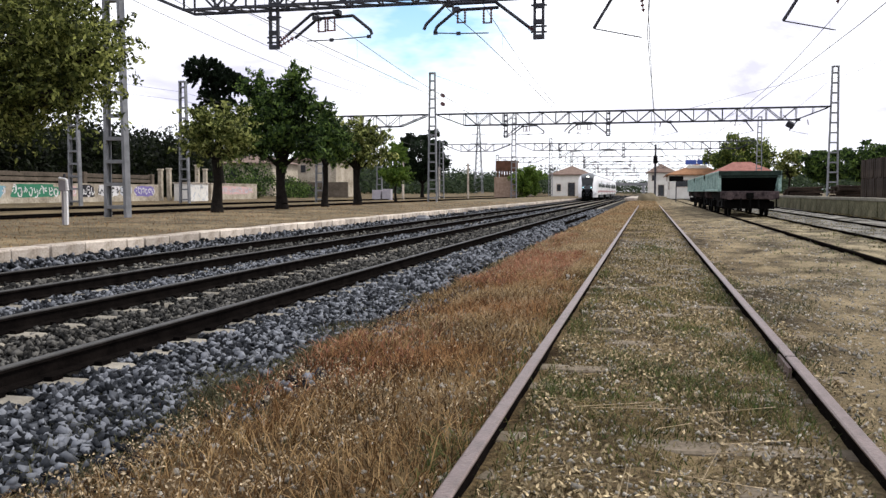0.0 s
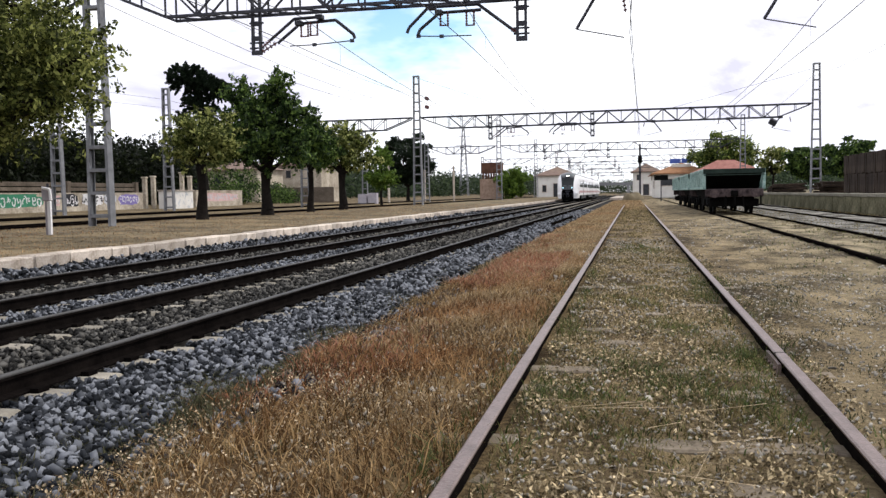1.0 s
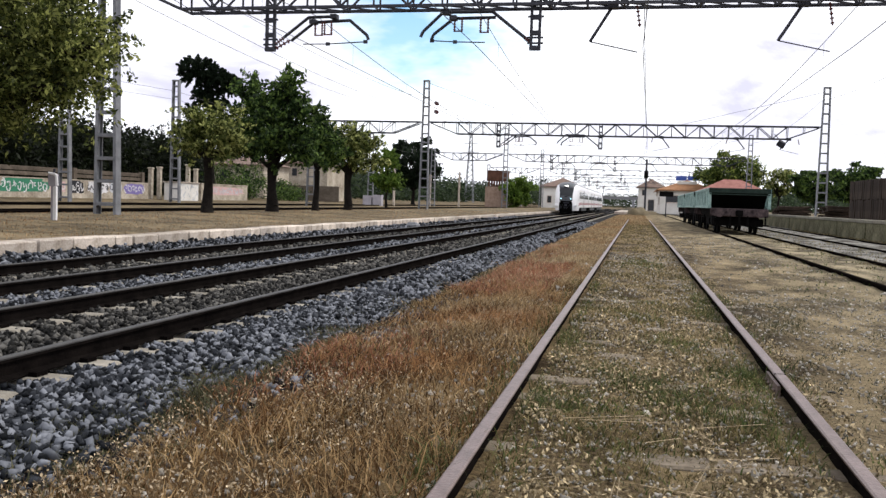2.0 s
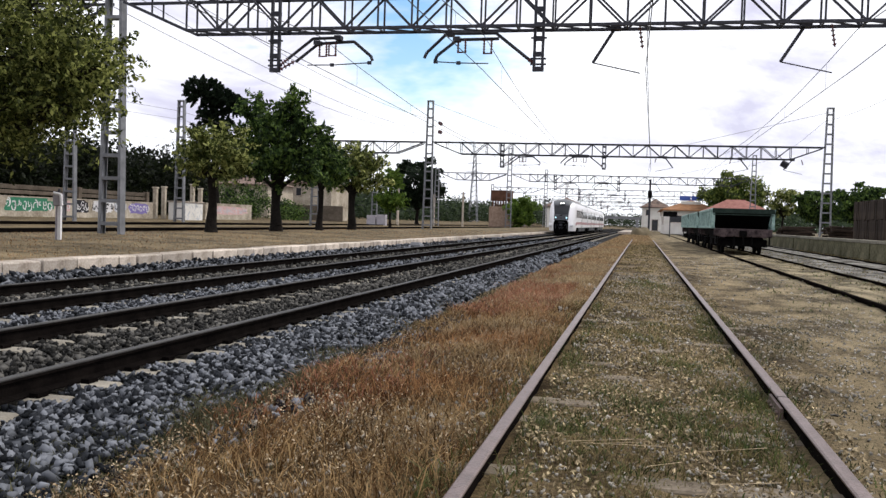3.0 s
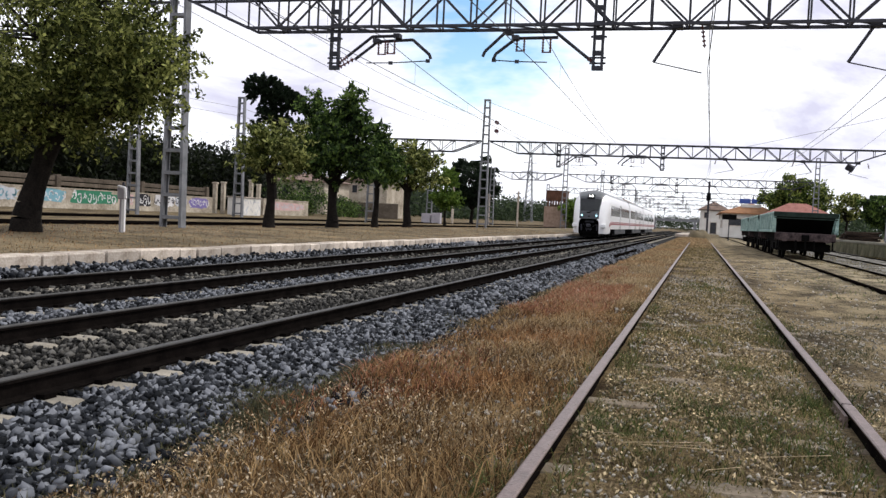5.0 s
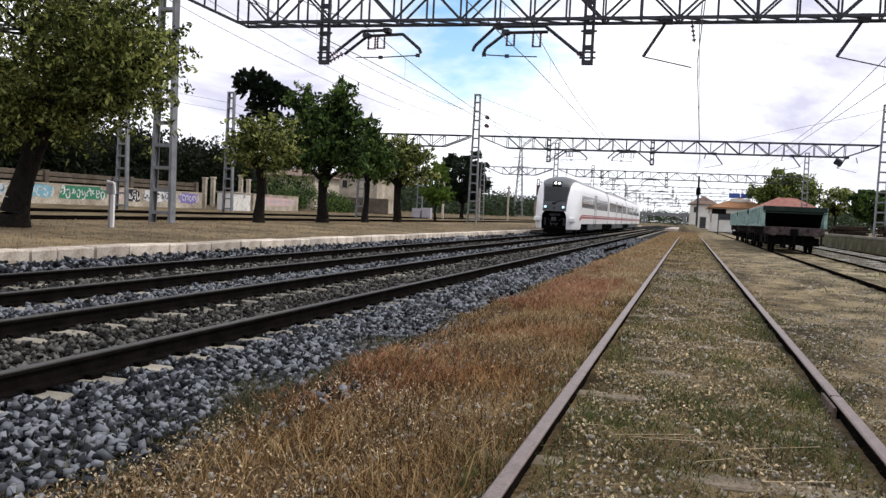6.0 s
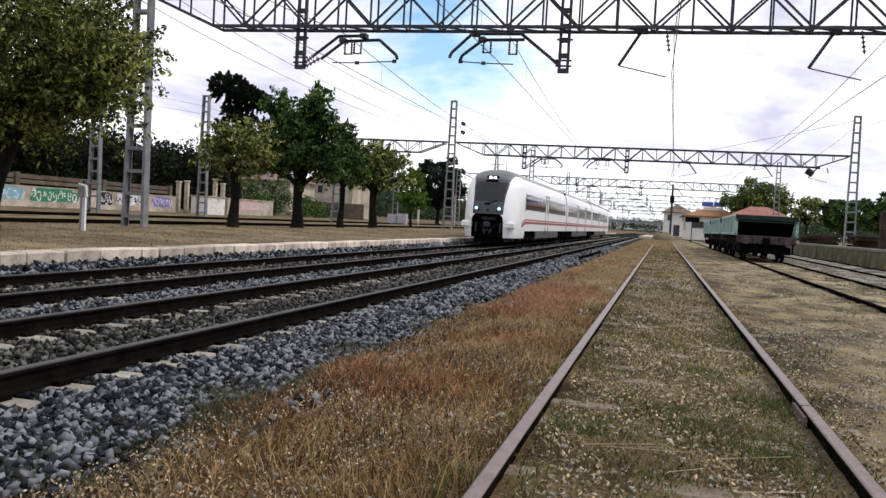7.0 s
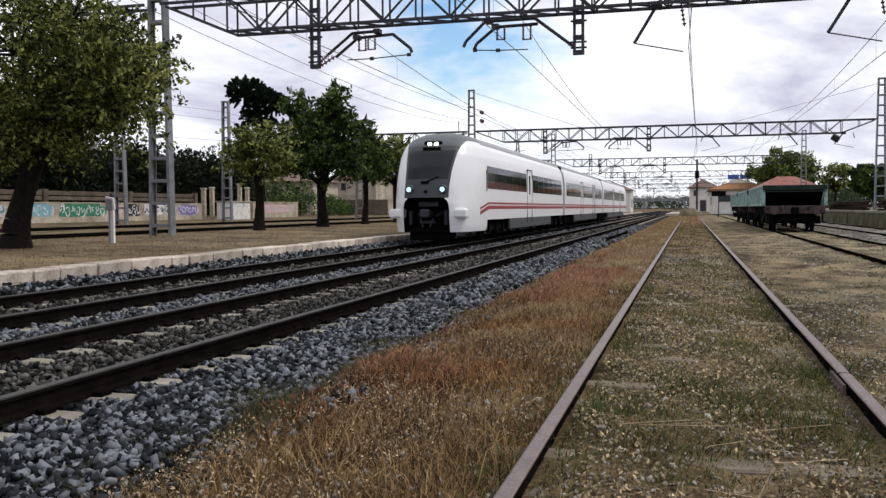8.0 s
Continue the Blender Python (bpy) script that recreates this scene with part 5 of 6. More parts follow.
# ---- houses ----
def house(name, at, w, d, eave, ridge, wall_m, roof_m, label, windows, doors=(), over=0.5, turn=0.0):
    """A rendered house with a hipped roof; windows and doors are (wall, along, sill, width, height)."""
    base = thing(name, at, label, "house", turn=turn)
    g = Geo()
    t = 0.3
    for x0, y0, sx, sy in ((0, t / 2, w, t), (0, d - t / 2, w, t)):
        g.box((w / 2, y0, eave / 2), (w, sy, eave))
    for x0 in (t / 2, w - t / 2):
        g.box((x0, d / 2, eave / 2), (t, d - 2 * t, eave))
    part("wall", g, wall_m, base)
    g = Geo()
    o = over
    h = min(w, d) / 2
    a = [(-o, -o, eave), (w + o, -o, eave), (w + o, d + o, eave), (-o, d + o, eave)]
    top = [(h, h, ridge), (w - h, h, ridge)] if w > d else [(h, h, ridge), (h, d - h, ridge)]
    if w > d:
        top = [(h, d / 2, ridge), (w - h, d / 2, ridge)]
        fs = [(0, 1, 5, 4), (1, 2, 5), (2, 3, 4, 5), (3, 0, 4), (3, 2, 1, 0)]
    else:
        top = [(w / 2, h, ridge), (w / 2, d - h, ridge)]
        fs = [(0, 1, 4), (1, 2, 5, 4), (2, 3, 5), (3, 0, 4, 5), (3, 2, 1, 0)]
    g.add(a + top, fs)
    g.box((w / 2, -o + 0.03, eave - 0.08), (w + 2 * o, 0.06, 0.2))
    g.box((-o + 0.03, d / 2, eave - 0.08), (0.06, d + 2 * o, 0.2))
    part("roof", g, roof_m, base)
    for kind, items in (("window", windows), ("door", doors)):
        for side, along, sill, ww, hh in items:
            g = Geo()
            f = Geo()
            if side == "front":
                g.box((along, 0.01, sill + hh / 2), (ww, 0.06, hh))
                for s in (-1, 1):
                    f.box((along + s * ww / 2, -0.02, sill + hh / 2), (0.1, 0.1, hh + 0.2))
                    f.box((along, -0.02, sill + hh / 2 + s * hh / 2), (ww + 0.1, 0.1, 0.12))
            else:
                x = 0.01 if side == "left" else w - 0.01
                g.box((x, along, sill + hh / 2), (0.06, ww, hh))
                for s in (-1, 1):
                    f.box((x, along + s * ww / 2, sill + hh / 2), (0.14, 0.1, hh + 0.2))
                    f.box((x, along, sill + hh / 2 + s * hh / 2), (0.14, ww + 0.1, 0.12))
            p = part(kind, g, M_DARKHOLE, base)
            part("frame", f, M_COPING, p)
    return base


house("signal_house", (-19.6, 186, 0.2), 8.0, 9.0, 4.7, 6.6, M_RENDER, M_TILEGREY, "small white station house with a brown hipped roof", [("front", 6.6, 1.2, 0.9, 1.5), ("front", 1.6, 1.2, 0.9, 1.5), ("right", 3, 1.2, 1, 1.5), ("right", 6, 1.2, 1, 1.5)], [("front", 4.2, 0.1, 1.5, 2.9)])
house("station_house", (0.0, 212, 0.2), 6.0, 18.0, 5.6, 7.6, M_RENDER, M_TILEGREY, "white two storey station building with a brown roof", [("front", 1.3, 3.6, 0.9, 1.4), ("front", 4.6, 3.6, 0.9, 1.4), ("left", 4, 1.2, 1, 1.6), ("left", 9, 1.2, 1, 1.6)], [("front", 3.0, 0.1, 1.4, 2.6)])
house("goods_shed", (3.6, 151, 0.15), 8.6, 26.0, 4.0, 5.8, M_RENDER, M_TILE, "low white goods shed with an orange tile roof", [("front", 2.2, 1.9, 2.6, 1.2), ("front", 6.4, 1.9, 1.4, 1.2), ("left", 5, 1.6, 1.4, 1.2), ("left", 12, 1.6, 1.4, 1.2)], over=0.7)
house("yard_house", (8.0, 121, 0.3), 8.2, 6.0, 3.2, 4.9, M_BRICK, M_TILERED, "low house with a red tile roof behind the wagons", [("front", 2, 1.2, 1, 1.2), ("front", 5.5, 1.2, 1, 1.2)], over=0.5)
house("cream_house", (-46.4, 112, 0.6), 6.2, 7.0, 5.0, 6.2, M_WALL, M_TILEGREY, "cream rendered house standing behind the platform trees", [("front", 1.6, 3.2, 0.8, 1.1)])
house("beige_house", (-51.6, 101, 0.8), 7.2, 8.0, 4.0, 5.2, M_WALL, M_TILEGREY, "beige house half hidden behind the platform trees", [("front", 2, 2.0, 1.0, 1.3), ("front", 5, 2.0, 1.0, 1.3)])
solid("wall_garden", Geo().box((-41.5, 106, 1.35), (10.0, 0.3, 2.3)), M_FENCE, "brown garden wall before the cream house", "wall", "structure")
sign = thing("roof_sign", (6.0, 153.0, 5.1), "blue sign panels on the goods shed roof", "sign")
for k in (0, 1):
    part("panel", Geo().box((0.9 + 1.85 * k, 0, 1.05), (1.75, 0.12, 0.75), bevel=0.02), M_BLUESIGN, sign)
part("sill", Geo().box((1.85, 0, 0.3), (3.2, 0.1, 0.5)), M_RENDER, sign)

board = thing("yard_sign", (3.25, 108, 0.06), "dark sign board on a thin post beside the wagons", "sign")
part("post", Geo().tube((0, 0, 0), (0, 0, 3.1), 0.06), M_DARKSTEEL, board)
part("board", Geo().box((0, -0.08, 2.75), (1.6, 0.06, 0.6), bevel=0.02), M_BLACK, board)

# old water tank on a brick base
tank = thing("water_tower", (-25.4, 150, 0.3), "rusted iron water tank on a square brick base", "water tower")
part("brick_base", Geo().box((1.85, 1.85, 1.75), (3.8, 3.8, 3.5), bevel=0.04), M_BRICK, tank)
for x in (0.5, 1.4, 2.3, 3.2):
    part("leg", Geo().box((x, 0.4, 4.0), (0.3, 0.3, 1.1)), M_RUSTIRON, tank)
    part("leg", Geo().box((x, 3.3, 4.0), (0.3, 0.3, 1.1)), M_RUSTIRON, tank)
part("tank", Geo().box((1.85, 1.85, 5.35), (3.3, 3.3, 1.7), bevel=0.06), M_RUSTIRON, tank)
part("rim", Geo().box((1.85, 1.85, 6.2), (3.5, 3.5, 0.14)), M_RUSTIRON, tank)

# far pylon, posts, mound and footbridge
pylon = thing("pylon", (-47.0, 250, 0.6), "slender lattice power pylon far beyond the tracks", "pylon")
g = Geo()
for sx in (-1, 1):
    for sy in (-1, 1):
        g.bar((sx * 1.2, sy * 1.2, 0), (sx * 0.25, sy * 0.25, 20), 0.16)
for k in range(14):
    z, z2 = k * 1.4, (k + 1) * 1.4
    w, w2 = 1.2 - 0.95 * z / 20, 1.2 - 0.95 * z2 / 20
    for s in (-1, 1):
        g.bar((-w, s * w, z), (w2, s * w2, z2), 0.08)
        g.bar((s * w, -w, z), (s * w2, w2, z2), 0.08)
part("frame", g, M_STEEL, pylon)
for k, (z, w) in enumerate(((14.5, 2.4), (17.0, 2.0))):
    part("crossarm", Geo().bar((-w, 0, z), (w, 0, z), 0.16), M_STEEL, pylon)
for x, y, h in ((-27.6, 118, 4.4), (-24.4, 122, 5.0), (-28.8, 104, 4.8)):
    p = thing("concrete_post", (x, y, 0.25), "thin pale concrete post beside the platform", "post", "concrete posts")
    part("shaft", Geo().box((0, 0, h / 2), (0.22, 0.22, h), bevel=0.02), M_COPING, p)
    part("crossbar", Geo().box((0, 0, h - 0.3), (0.7, 0.1, 0.12)), M_DARKSTEEL, p)
pole = thing("signal_mast", (1.2, 156, 0.1), "dark steel signal mast beyond the siding end", "signal mast")
part("mast", Geo().box((0, 0, 4.6), (0.34, 0.3, 9.2)), M_DARKSTEEL, pole)
part("signal_head", Geo().box((0, -0.3, 6.6), (0.7, 0.3, 1.2), bevel=0.05), M_BLACK, pole)
mv = []
for i in range(25):
    for j in range(25):
        u, v = i / 24 * 2 - 1, j / 24 * 2 - 1
        d = max(0.0, 1 - (abs(u) ** 3 + abs(v) ** 3)) ** 0.5
        mv.append((u * 1.6, v * 3.0, d * (1.15 + 0.2 * math.sin(7 * u + 3 * v)) - 0.15))
mf = np.array([(i * 25 + j, i * 25 + j + 1, (i + 1) * 25 + j + 1, (i + 1) * 25 + j) for i in range(24) for j in range(24)])
solid("earth_mound", array_mesh("earth_mound", np.array(mv), mf, M_EARTH, True), None, "earth mound grown with dry grass closing the siding", "mound", "structure", at=pose(0.1, 130, 0.0))
g = Geo()
g.box((-2.4, 170, 0.13), (2.2, 60, 0.4), bevel=0.03)
solid("platform_far", g, M_COPING, "pale concrete end of the station platform", "platform", "structure")
bridge = thing("footbridge", (-32, 420, 0), "dark overbridge far along the line", "bridge")
part("deck", Geo().box((20, 0, 4.6), (60, 3, 0.7)), M_STEEL, bridge)
part("parapet", Geo().box((20, -1.5, 5.2), (60, 0.2, 0.6)), M_STEEL, bridge)
for x in (-8, 12, 30, 48):
    part("pier", Geo().box((x, 0, 2.2), (1.2, 2.4, 4.4)), M_STEEL, bridge)

# ---- ballast stones ----
rng = np.random.default_rng(17)
CUBE = np.array([(x, y, z) for z in (-1, 1) for x, y in ((-1, -1), (1, -1), (1, 1), (-1, 1))]) * 0.72
ROCK_F = np.array([(0, 2, 1), (0, 3, 2), (4, 5, 6), (4, 6, 7), (0, 1, 5), (0, 5, 4), (1, 2, 6), (1, 6, 5), (2, 3, 7), (2, 7, 6), (3, 0, 4), (3, 4, 7)])
ROCKS = []
for k in range(14):
    ROCKS.append((CUBE + rng.uniform(-0.46, 0.46, (8, 3))) * np.array([1.15, rng.uniform(0.65, 0.95), rng.uniform(0.45, 0.75)]))
ROCKS = np.array(ROCKS)


def turns(n):
    q = rng.normal(size=(n, 4))
    q /= np.linalg.norm(q, axis=1)[:, None]
    w, x, y, z = q.T
    return np.stack([1 - 2 * (y * y + z * z), 2 * (x * y - z * w), 2 * (x * z + y * w), 2 * (x * y + z * w), 1 - 2 * (x * x + z * z), 2 * (y * z - x * w), 2 * (x * z - y * w), 2 * (y * z + x * w), 1 - 2 * (x * x + y * y)], 1).reshape(-1, 3, 3)


def rocks_mesh(name, pos, size, material):
    n = len(pos)
    v = np.einsum("nij,nkj->nki", turns(n), ROCKS[rng.integers(0, 14, n)]) * size[:, None, None] + pos[:, None, :]
    f = ROCK_F[None] + (np.arange(n) * 8)[:, None, None]
    return array_mesh(name, v.reshape(-1, 3), f.reshape(-1, 3), material)


def bed_height(x):
    return np.interp(x, [-10.16, -9.95, -9.6, -3.75, -3.0, -2.6, -2.3], [0.13, 0.05, -0.135, -0.145, -0.165, -0.11, -0.06])


def clear_of_sleepers(x, y):
    ok = np.ones(len(x), bool)
    for c in (TRACK_NEAR, TRACK_FAR):
        on = (abs(abs(x - c) - 0.85) < 0.42) & (abs((y + 1 + 0.3) % 0.6 - 0.3) < 0.16)
        ok &= ~(on & (rng.uniform(0, 1, len(x)) < 0.95))
        for s in (-1, 1):
            ok &= abs(x - c - s * GAUGE / 2) > 0.085
    return ok


pos, size = [], []
for x0, x1, y0, y1, per, s in ((-4.15, -2.85, 1.5, 12, 1900, 0.026), (-2.95, -2.15, 1.5, 14, 260, 0.024), (-4.15, -2.85, -8, 1.5, 300, 0.046), (-10.12, -4.2, -8, 4, 110, 0.046), (-4.15, -2.9, 12, 26, 520, 0.037), (-4.15, -2.95, 26, 70, 230, 0.05), (-7.6, -4.2, 4, 16, 800, 0.026), (-7.6, -4.2, 16, 34, 260, 0.036),
                               (-10.12, -7.6, 7, 22, 330, 0.036), (-10.12, -7.6, 22, 40, 160, 0.042), (-10.12, -4.2, 34, 75, 45, 0.055)):
    n = int((x1 - x0) * (y1 - y0) * per)
    x, y = rng.uniform(x0, x1, n), rng.uniform(y0, y1, n)
    k = clear_of_sleepers(x, y)
    x, y = x[k], y[k]
    hump = 0.03 * np.exp(-((x + 3.62) / 0.22) ** 2) + 0.03 * np.exp(-((x + 6.8) / 0.3) ** 2)
    pos.append(np.stack([x, y, bed_height(x) + hump + rng.uniform(-0.045, 0.04, len(x))], 1))
    size.append(s * rng.uniform(0.5, 1.45, len(x)))
pos, size = np.concatenate(pos), np.concatenate(size)
near = np.nonzero((pos[:, 0] > -4.1) & (pos[:, 1] > 3.0) & (pos[:, 1] < 5.5) & (size > 0.03))[0][:300]
rest = np.setdiff1d(np.arange(len(pos)), near)
inside = (abs(pos[:, 0] - TRACK_NEAR) < 0.82) | (abs(pos[:, 0] - TRACK_FAR) < 0.82)
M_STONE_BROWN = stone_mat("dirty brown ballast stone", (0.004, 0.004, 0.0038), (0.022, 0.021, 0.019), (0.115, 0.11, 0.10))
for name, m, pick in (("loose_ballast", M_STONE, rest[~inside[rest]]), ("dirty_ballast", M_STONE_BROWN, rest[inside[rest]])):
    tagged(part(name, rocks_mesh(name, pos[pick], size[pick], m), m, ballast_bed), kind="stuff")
M_STONE_ONE = stone_mat("single ballast stone", (0.004, 0.005, 0.0065), (0.026, 0.029, 0.035), (0.19, 0.20, 0.222), "Random")
STONES = [array_mesh("ballast_stone", v, ROCK_F, M_STONE_ONE) for v in ROCKS]
for k, i in enumerate(near):
    ob = new("ballast_stone", STONES[k % 14])
    ob.parent = ballast_bed
    e = rng.uniform(0, 360, 3)
    ob.matrix_basis = pose(*pos[i], *e) @ Matrix.Scale(float(size[i]), 4)

# pale pebbles in the siding, the verge and the path
pos, size = [], []
for x0, x1, y0, y1, per, s in ((-3.0, -0.8, 2.5, 12, 70, 0.014), (-0.65, 0.95, 2.5, 9, 260, 0.009), (-0.65, 0.95, 9, 24, 120, 0.013), (1.1, 4.0, 2.4, 14, 130, 0.010), (1.1, 4.2, 14, 40, 8, 0.018), (-2.9, -0.8, 12, 30, 25, 0.02)):
    n = int((x1 - x0) * (y1 - y0) * per)
    x, y = rng.uniform(x0, x1, n), rng.uniform(y0, y1, n)
    pos.append(np.stack([x, y, ground_height(x, y) + 0.004], 1))
    size.append(s * rng.uniform(0.5, 1.6, n) * np.where(rng.uniform(0, 1, n) > 0.985, 1.9, 1))
tagged(part("pebbles", rocks_mesh("pebbles", np.concatenate(pos), np.concatenate(size), M_PEBBLE), M_PEBBLE, ground), kind="stuff")


# ---- dry grass ----
def straw_mat(name, a, b, c, rust, scale=0.42):
    """Dry stalks: tones spread stalk by stalk, with rusty patches of weed."""
    m = leaf_mat(name, a, b, c)
    t = m.node_tree
    p = t.nodes["Principled BSDF"]
    link = p.inputs["Base Color"].links[0]
    src = link.from_socket
    co = t.nodes.new("ShaderNodeTexCoord")
    n = t.nodes.new("ShaderNodeTexNoise")
    n.inputs["Scale"].default_value, n.inputs["Detail"].default_value = scale, 4
    t.links.new(co.outputs["Object"], n.inputs["Vector"])
    r = t.nodes.new("ShaderNodeMapRange")
    r.inputs["From Min"].default_value, r.inputs["From Max"].default_value = 0.47, 0.60
    t.links.new(n.outputs["Fac"], r.inputs["Value"])
    mx = t.nodes.new("ShaderNodeMixRGB")
    mx.blend_type = "MULTIPLY"
    mx.inputs["Color2"].default_value = (*rust, 1)
    t.links.new(r.outputs["Result"], mx.inputs["Fac"])
    t.links.new(src, mx.inputs["Color1"])
    t.links.new(mx.outputs["Color"], p.inputs["Base Color"])
    p.inputs["Roughness"].default_value = 0.8
    return m


M_STRAW = straw_mat("dry straw grass", (0.016, 0.009, 0.004), (0.128, 0.070, 0.027), (0.60, 0.42, 0.21), (0.95, 0.50, 0.36))
M_WEED = straw_mat("olive weed", (0.014, 0.012, 0.005), (0.125, 0.098, 0.042), (0.40, 0.31, 0.16), (0.50, 0.64, 0.46), 1.7)
M_VERGE = leaf_mat("dull grey green weed", (0.010, 0.012, 0.006), (0.052, 0.054, 0.026), (0.17, 0.16, 0.085))
M_GREENWEED = leaf_mat("green weed", (0.014, 0.024, 0.007), (0.055, 0.080, 0.022), (0.16, 0.18, 0.06))


M_STALK = mat("bleached stalk", (0.15, 0.11, 0.065), (0.50, 0.40, 0.265), 8, 0.9, bump=0, island=0.5)
M_LITTER = mat("mixed dead leaf litter", (0.03, 0.022, 0.010), (0.54, 0.43, 0.26), 22, 0.9, bump=0, island=0.6)


def blades(x, y, h, w, lean, base=None):
    """Stalks of three segments that bend to one side."""
    n = len(x)
    z = ground_height(x, y) - 0.01 if base is None else base
    a = rng.uniform(0, 6.2832, n)
    d = np.stack([np.cos(a), np.sin(a)], 1)
    t = rng.uniform(0, 6.2832, n)
    side = np.stack([np.cos(t), np.sin(t)], 1) * w[:, None]
    k = lean * h
    v = np.zeros((n, 5, 3))
    for i, (u, s) in enumerate(((0, -1), (0, 1), (0.55, 1), (0.55, -1), (1, 0))):
        v[:, i, :2] = np.stack([x, y], 1) + d * (k * u * u)[:, None] + side * (s * (1 - 0.4 * u))
        v[:, i, 2] = z + h * u * (1 - 0.25 * lean * u)
    o = (np.arange(n) * 5)[:, None]
    f = np.concatenate([o + np.array([[0, 1, 2]]), o + np.array([[0, 2, 3]]), o + np.array([[3, 2, 4]])])
    return v.reshape(-1, 3), f


def grass(name, areas, material, label, parent=None):
    vs, fs, k = [], [], 0
    for x0, x1, y0, y1, per, h, w, patchy in areas:
        n = int((x1 - x0) * (y1 - y0) * per)
        x, y = rng.uniform(x0, x1, n), rng.uniform(y0, y1, n)
        tuft = 0.5 + 0.5 * np.sin(x * 3.7 + 1.3 * np.sin(y * 1.1)) * np.sin(y * 2.3 + 1.7 * np.sin(x * 1.9))
        keep = rng.uniform(0, 1, n) < 1 - patchy + patchy * tuft ** 2
        x, y, tuft = x[keep], y[keep], tuft[keep]
        n = len(x)
        hh = h * rng.uniform(0.35, 1.25, n) * (0.6 + 0.6 * tuft)
        foot = ground_height(x, y) - 0.01
        foot = np.where(x < -2.3, np.maximum(foot, bed_height(x) - 0.02), foot)
        v, f = blades(x, y, hh, w * rng.uniform(0.6, 1.4, n), rng.uniform(0.2, 1.5, n), foot)
        vs.append(v)
        fs.append(f + k)
        k += len(v)
    me = array_mesh(name, np.concatenate(vs), np.concatenate(fs), material)
    return tagged(new(name, me), label, "grass", kind="stuff")


grass("dry_grass", [(-2.6, -0.80, -8, 2.4, 420, 0.13, 0.005, 0.55), (-2.75, -2.3, 2.4, 12, 900, 0.11, 0.0036, 0.9), (-2.4, -0.80, 2.4, 7, 2500, 0.13, 0.0034, 0.55), (-2.6, -0.80, 7, 14, 1500, 0.13, 0.0046, 0.55), (-2.4, -0.8, 2.4, 12, 60, 0.30, 0.0030, 0.5),
                    (-3.1, -2.5, 2.4, 12, 700, 0.09, 0.004, 0.9), ], M_STRAW, "tall dry straw coloured grass with rusty weeds")
M_STRAWPALE = straw_mat("pale bleached grass", (0.09, 0.062, 0.032), (0.30, 0.215, 0.115), (0.58, 0.46, 0.29), (0.95, 0.66, 0.52))
grass("pale_grass", [(-2.1, -0.82, 7.6, 12.0, 1700, 0.13, 0.0045, 0.7), (-2.6, -0.80, 13, 28, 850, 0.12, 0.007, 0.6), (-2.7, -0.80, 28, 60, 260, 0.12, 0.012, 0.6), (-3.1, -2.6, 12, 30, 250, 0.10, 0.007, 0.9), (-2.8, 1.0, 60, 125, 50, 0.14, 0.02, 0.5)], M_STRAWPALE, "pale bleached grass along the far verge")
grass("verge_weeds", [(-3.2, -2.45, 3.6, 8.8, 2600, 0.11, 0.0045, 0.55), (-3.45, -2.1, 2.4, 9, 2300, 0.085, 0.004, 0.93), (-3.4, -2.3, 9, 24, 700, 0.10, 0.006, 0.93), (-2.6, -0.8, 2.4, 10, 350, 0.09, 0.004, 0.95)], M_VERGE, "dull green weeds creeping over the ballast edge")
M_RUSTWEED = leaf_mat("rust red weed", (0.055, 0.020, 0.011), (0.26, 0.105, 0.058), (0.52, 0.28, 0.18))
grass("rust_weeds", [(-2.5, -1.2, 12.0, 18.5, 1000, 0.15, 0.006, 0.6), (-2.6, -1.7, 5.2, 8.6, 900, 0.13, 0.005, 0.8), (-2.7, -1.8, 19, 28, 260, 0.13, 0.009, 0.8)], M_RUSTWEED, "patches of rust red dried weed")
rng = np.random.default_rng(55)
n = 40000
fy = 2.4 + 24 * rng.uniform(0, 1, n) ** 2.0
fx = rng.uniform(-2.5, -0.8, n)
strewn = np.sin(fx * 3.1 + 1.6 * np.sin(fy * 1.3)) * np.sin(fy * 1.4 + 1.5 * np.sin(fx * 2.7)) + rng.uniform(-0.8, 0.8, n) > 0
fx, fy = fx[strewn], fy[strewn]
n = len(fx)
me = leaf_mesh("seed_heads", np.stack([fx, fy, ground_height(fx, fy) + 0.015 + 0.12 * rng.uniform(0, 1, n) ** 1.5], 1), np.zeros(n), 1, 0.0098, M_STALK)
tagged(new("seed_heads", me), "pale seed heads and dead leaves in the dry grass", "grass", kind="stuff")
n = 46000
fy = 2.4 + 18 * rng.uniform(0, 1, n) ** 1.6
fx = rng.uniform(-0.66, 1.3, n)
fx = np.where((fx > 0.95) & (fx < 1.1), 0.4, fx)
strewn = np.sin(fx * 4.3 + 2.1 * np.sin(fy * 0.9)) * np.sin(fy * 1.7 + 1.9 * np.sin(fx * 2.2)) + rng.uniform(-0.6, 0.6, n) > 0.18
fx, fy = fx[strewn], fy[strewn]
n = len(fx)
me = leaf_mesh("leaf_litter", np.stack([fx, fy, ground_height(fx, fy) + 0.006 + 0.03 * rng.uniform(0, 1, n) ** 2], 1), np.zeros(n), 1, 0.0165, M_LITTER)
tagged(new("leaf_litter", me), "pale dead leaves and straw bits between the siding rails", "leaf litter", kind="stuff")
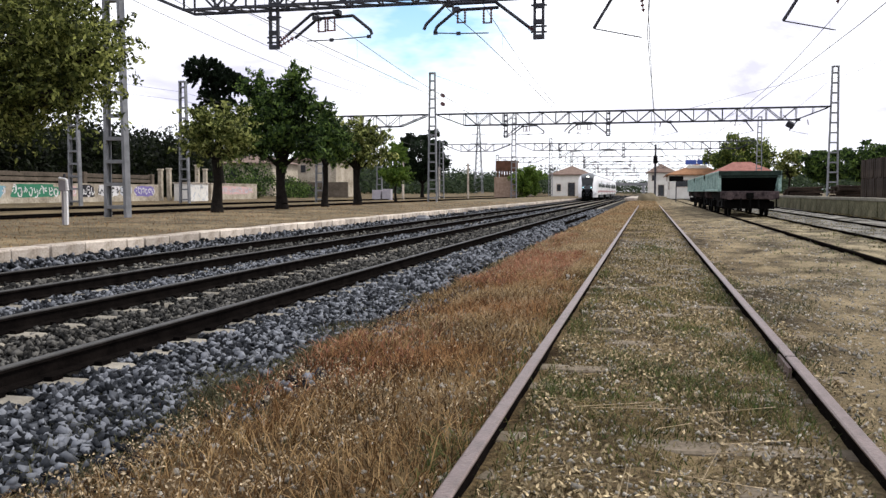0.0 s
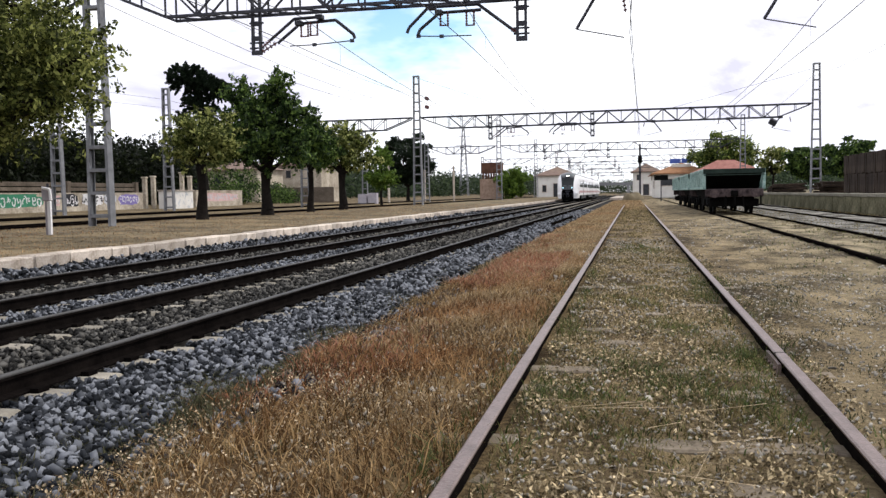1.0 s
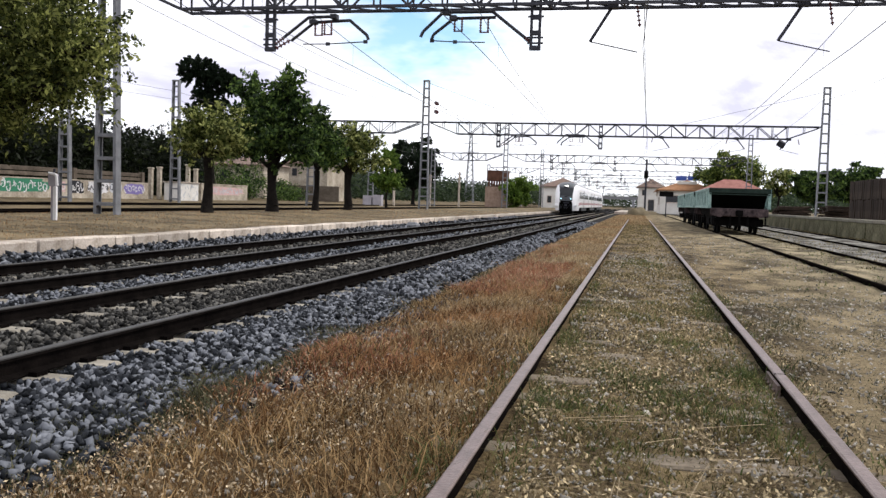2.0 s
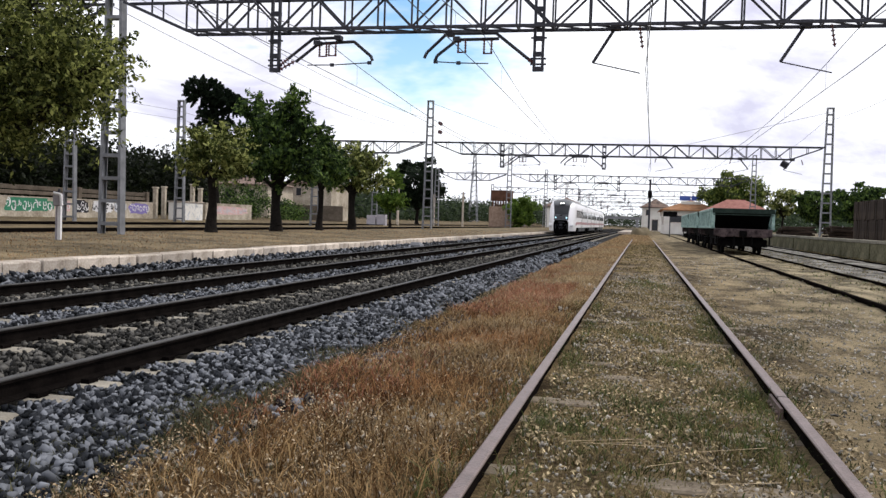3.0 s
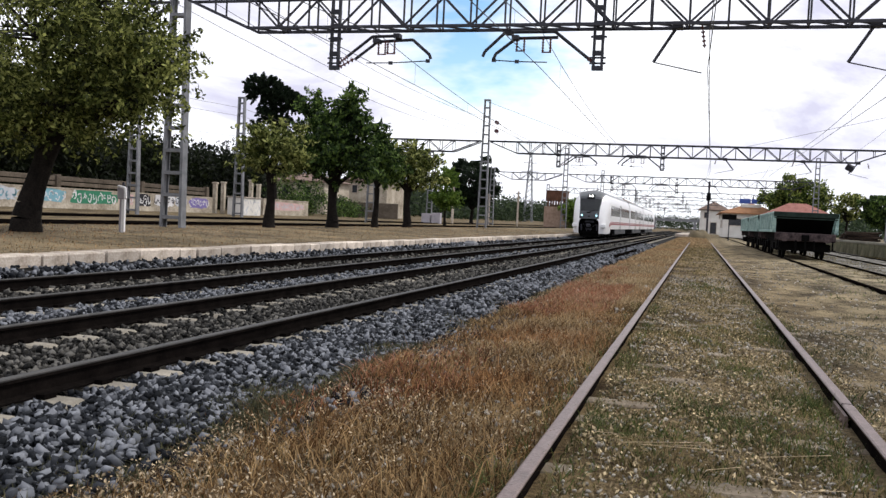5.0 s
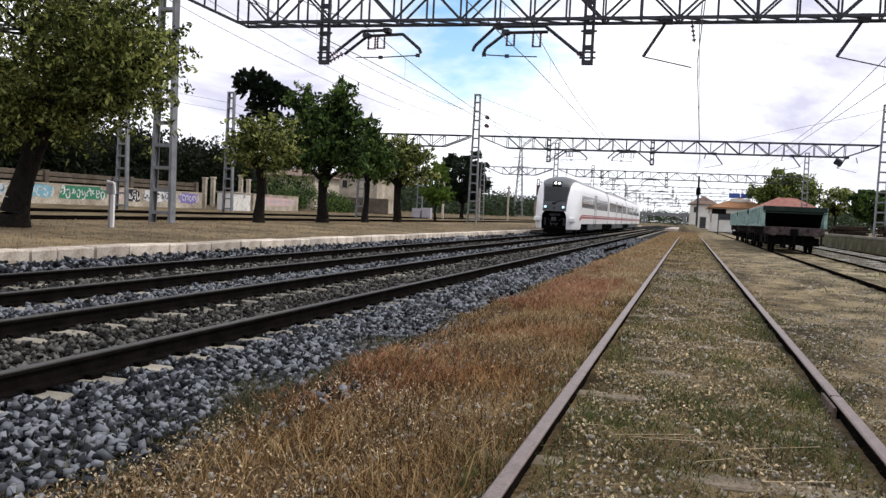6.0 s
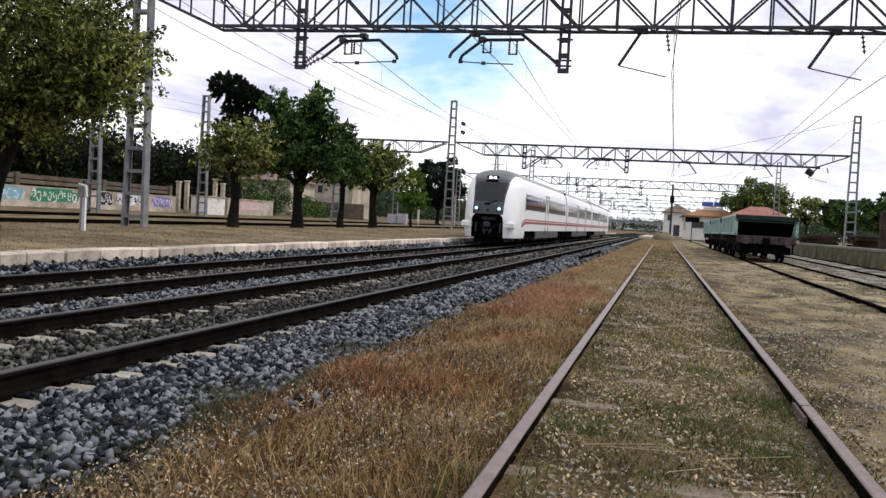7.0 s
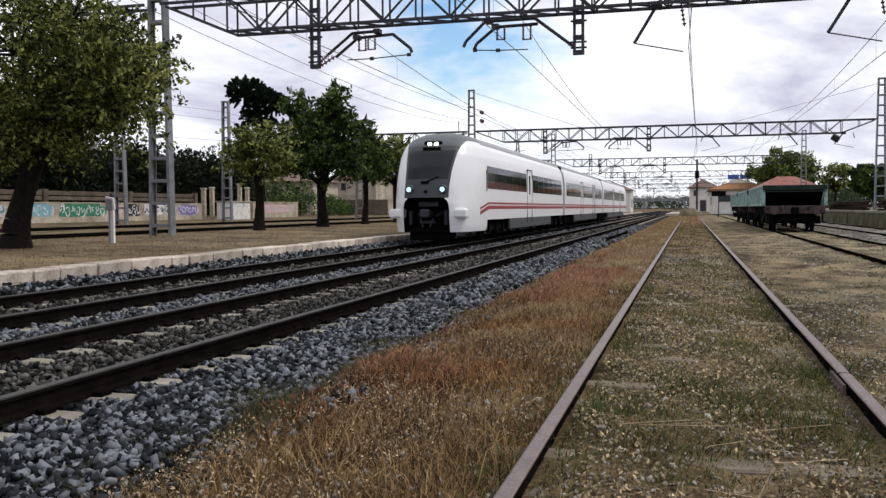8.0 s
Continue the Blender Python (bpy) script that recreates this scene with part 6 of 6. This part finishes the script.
grass("siding_weeds", [(-0.66, 0.95, -8, 2.4, 380, 0.055, 0.005, 0.6), (-0.66, 0.95, 2.4, 8, 3200, 0.055, 0.0034, 0.6), (-0.66, 0.95, 8, 20, 1300, 0.06, 0.0055, 0.6), (-0.66, 0.95, 20, 70, 160, 0.07, 0.012, 0.6),
                       (4.9, 7.6, 14, 60, 90, 0.07, 0.009, 0.8), (9.5, 10.1, 14, 60, 160, 0.12, 0.010, 0.6)], M_WEED, "low olive weeds between the siding rails")
grass("path_weeds", [(1.06, 1.9, 2.4, 14, 1500, 0.045, 0.0036, 0.7), (1.8, 2.8, 2.4, 16, 400, 0.04, 0.004, 0.95), (2.0, 4.2, 6, 30, 60, 0.04, 0.006, 1.0)], M_VERGE, "dull low weeds in the gravel beside the siding")
grass("green_tufts", [(-0.62, 0.9, 5.3, 7.2, 1900, 0.06, 0.0042, 0.75), (0.2, 0.95, 7.6, 9.4, 900, 0.06, 0.004, 0.9), (-0.95, -0.76, 2.4, 14, 900, 0.15, 0.003, 0.8), (-0.66, -0.5, 2.4, 14, 700, 0.13, 0.003, 0.85), (0.75, 0.97, 2.4, 16, 900, 0.12, 0.003, 0.85), (1.06, 1.25, 4, 16, 500, 0.1, 0.004, 0.85), (-0.6, 0.9, 2.6, 12.0, 900, 0.055, 0.004, 0.97),
                      (-0.3, 0.6, 18, 21, 500, 0.08, 0.006, 0.5), (2.5, 6, 12, 30, 30, 0.08, 0.008, 0.9)], M_GREENWEED, "green weed tufts along the siding rails")

# dry stalks lying across the sleepers
r = random.Random(4)
g = Geo()
for k in range(24):
    x, y, a, l = r.uniform(-0.6, 0.5), r.uniform(3.0, 5.2), r.uniform(-0.5, 0.5) + (1.57 if r.random() < 0.2 else 0), r.uniform(0.15, 0.55)
    g.bar((x, y, 0.03 + r.uniform(0, 0.03)), (x + l * math.cos(a), y + l * math.sin(a), 0.035 + r.uniform(0, 0.05)), 0.0024)
tagged(solid("dry_stalks", g, M_STALK, "bleached dry stalks lying between the siding rails", "stalks", "stuff"))


def platform_blades():
    x, y = rng.uniform(-19.0, EDGE - 0.3, 30000), 8 + 70 * rng.uniform(0, 1, 30000) ** 1.6
    z = np.interp(x, [-19, -17, -13, EDGE - 0.42], [0.42, 0.44, 0.37, 0.295]) - 0.01
    v, f = blades(x, y, 0.06 * rng.uniform(0.3, 1.2, len(x)), 0.005 * rng.uniform(0.6, 1.5, len(x)), rng.uniform(0.2, 0.9, len(x)), z)
    return tagged(new("platform_grass", array_mesh("platform_grass", v, f, M_STRAW)), "short dry grass on the platform", "grass", kind="stuff")


platform_blades()


def motions():
    # the railcar gathers speed towards the camera
    rows = []
    for k in range(17):
        t = k * 0.5
        y = 129.8 - 10.09 * t - 0.322 * t * t
        rows.append((t, pose(TRACK_FAR, y, RAIL_TOP)))
    walk(train, rows)


motions()
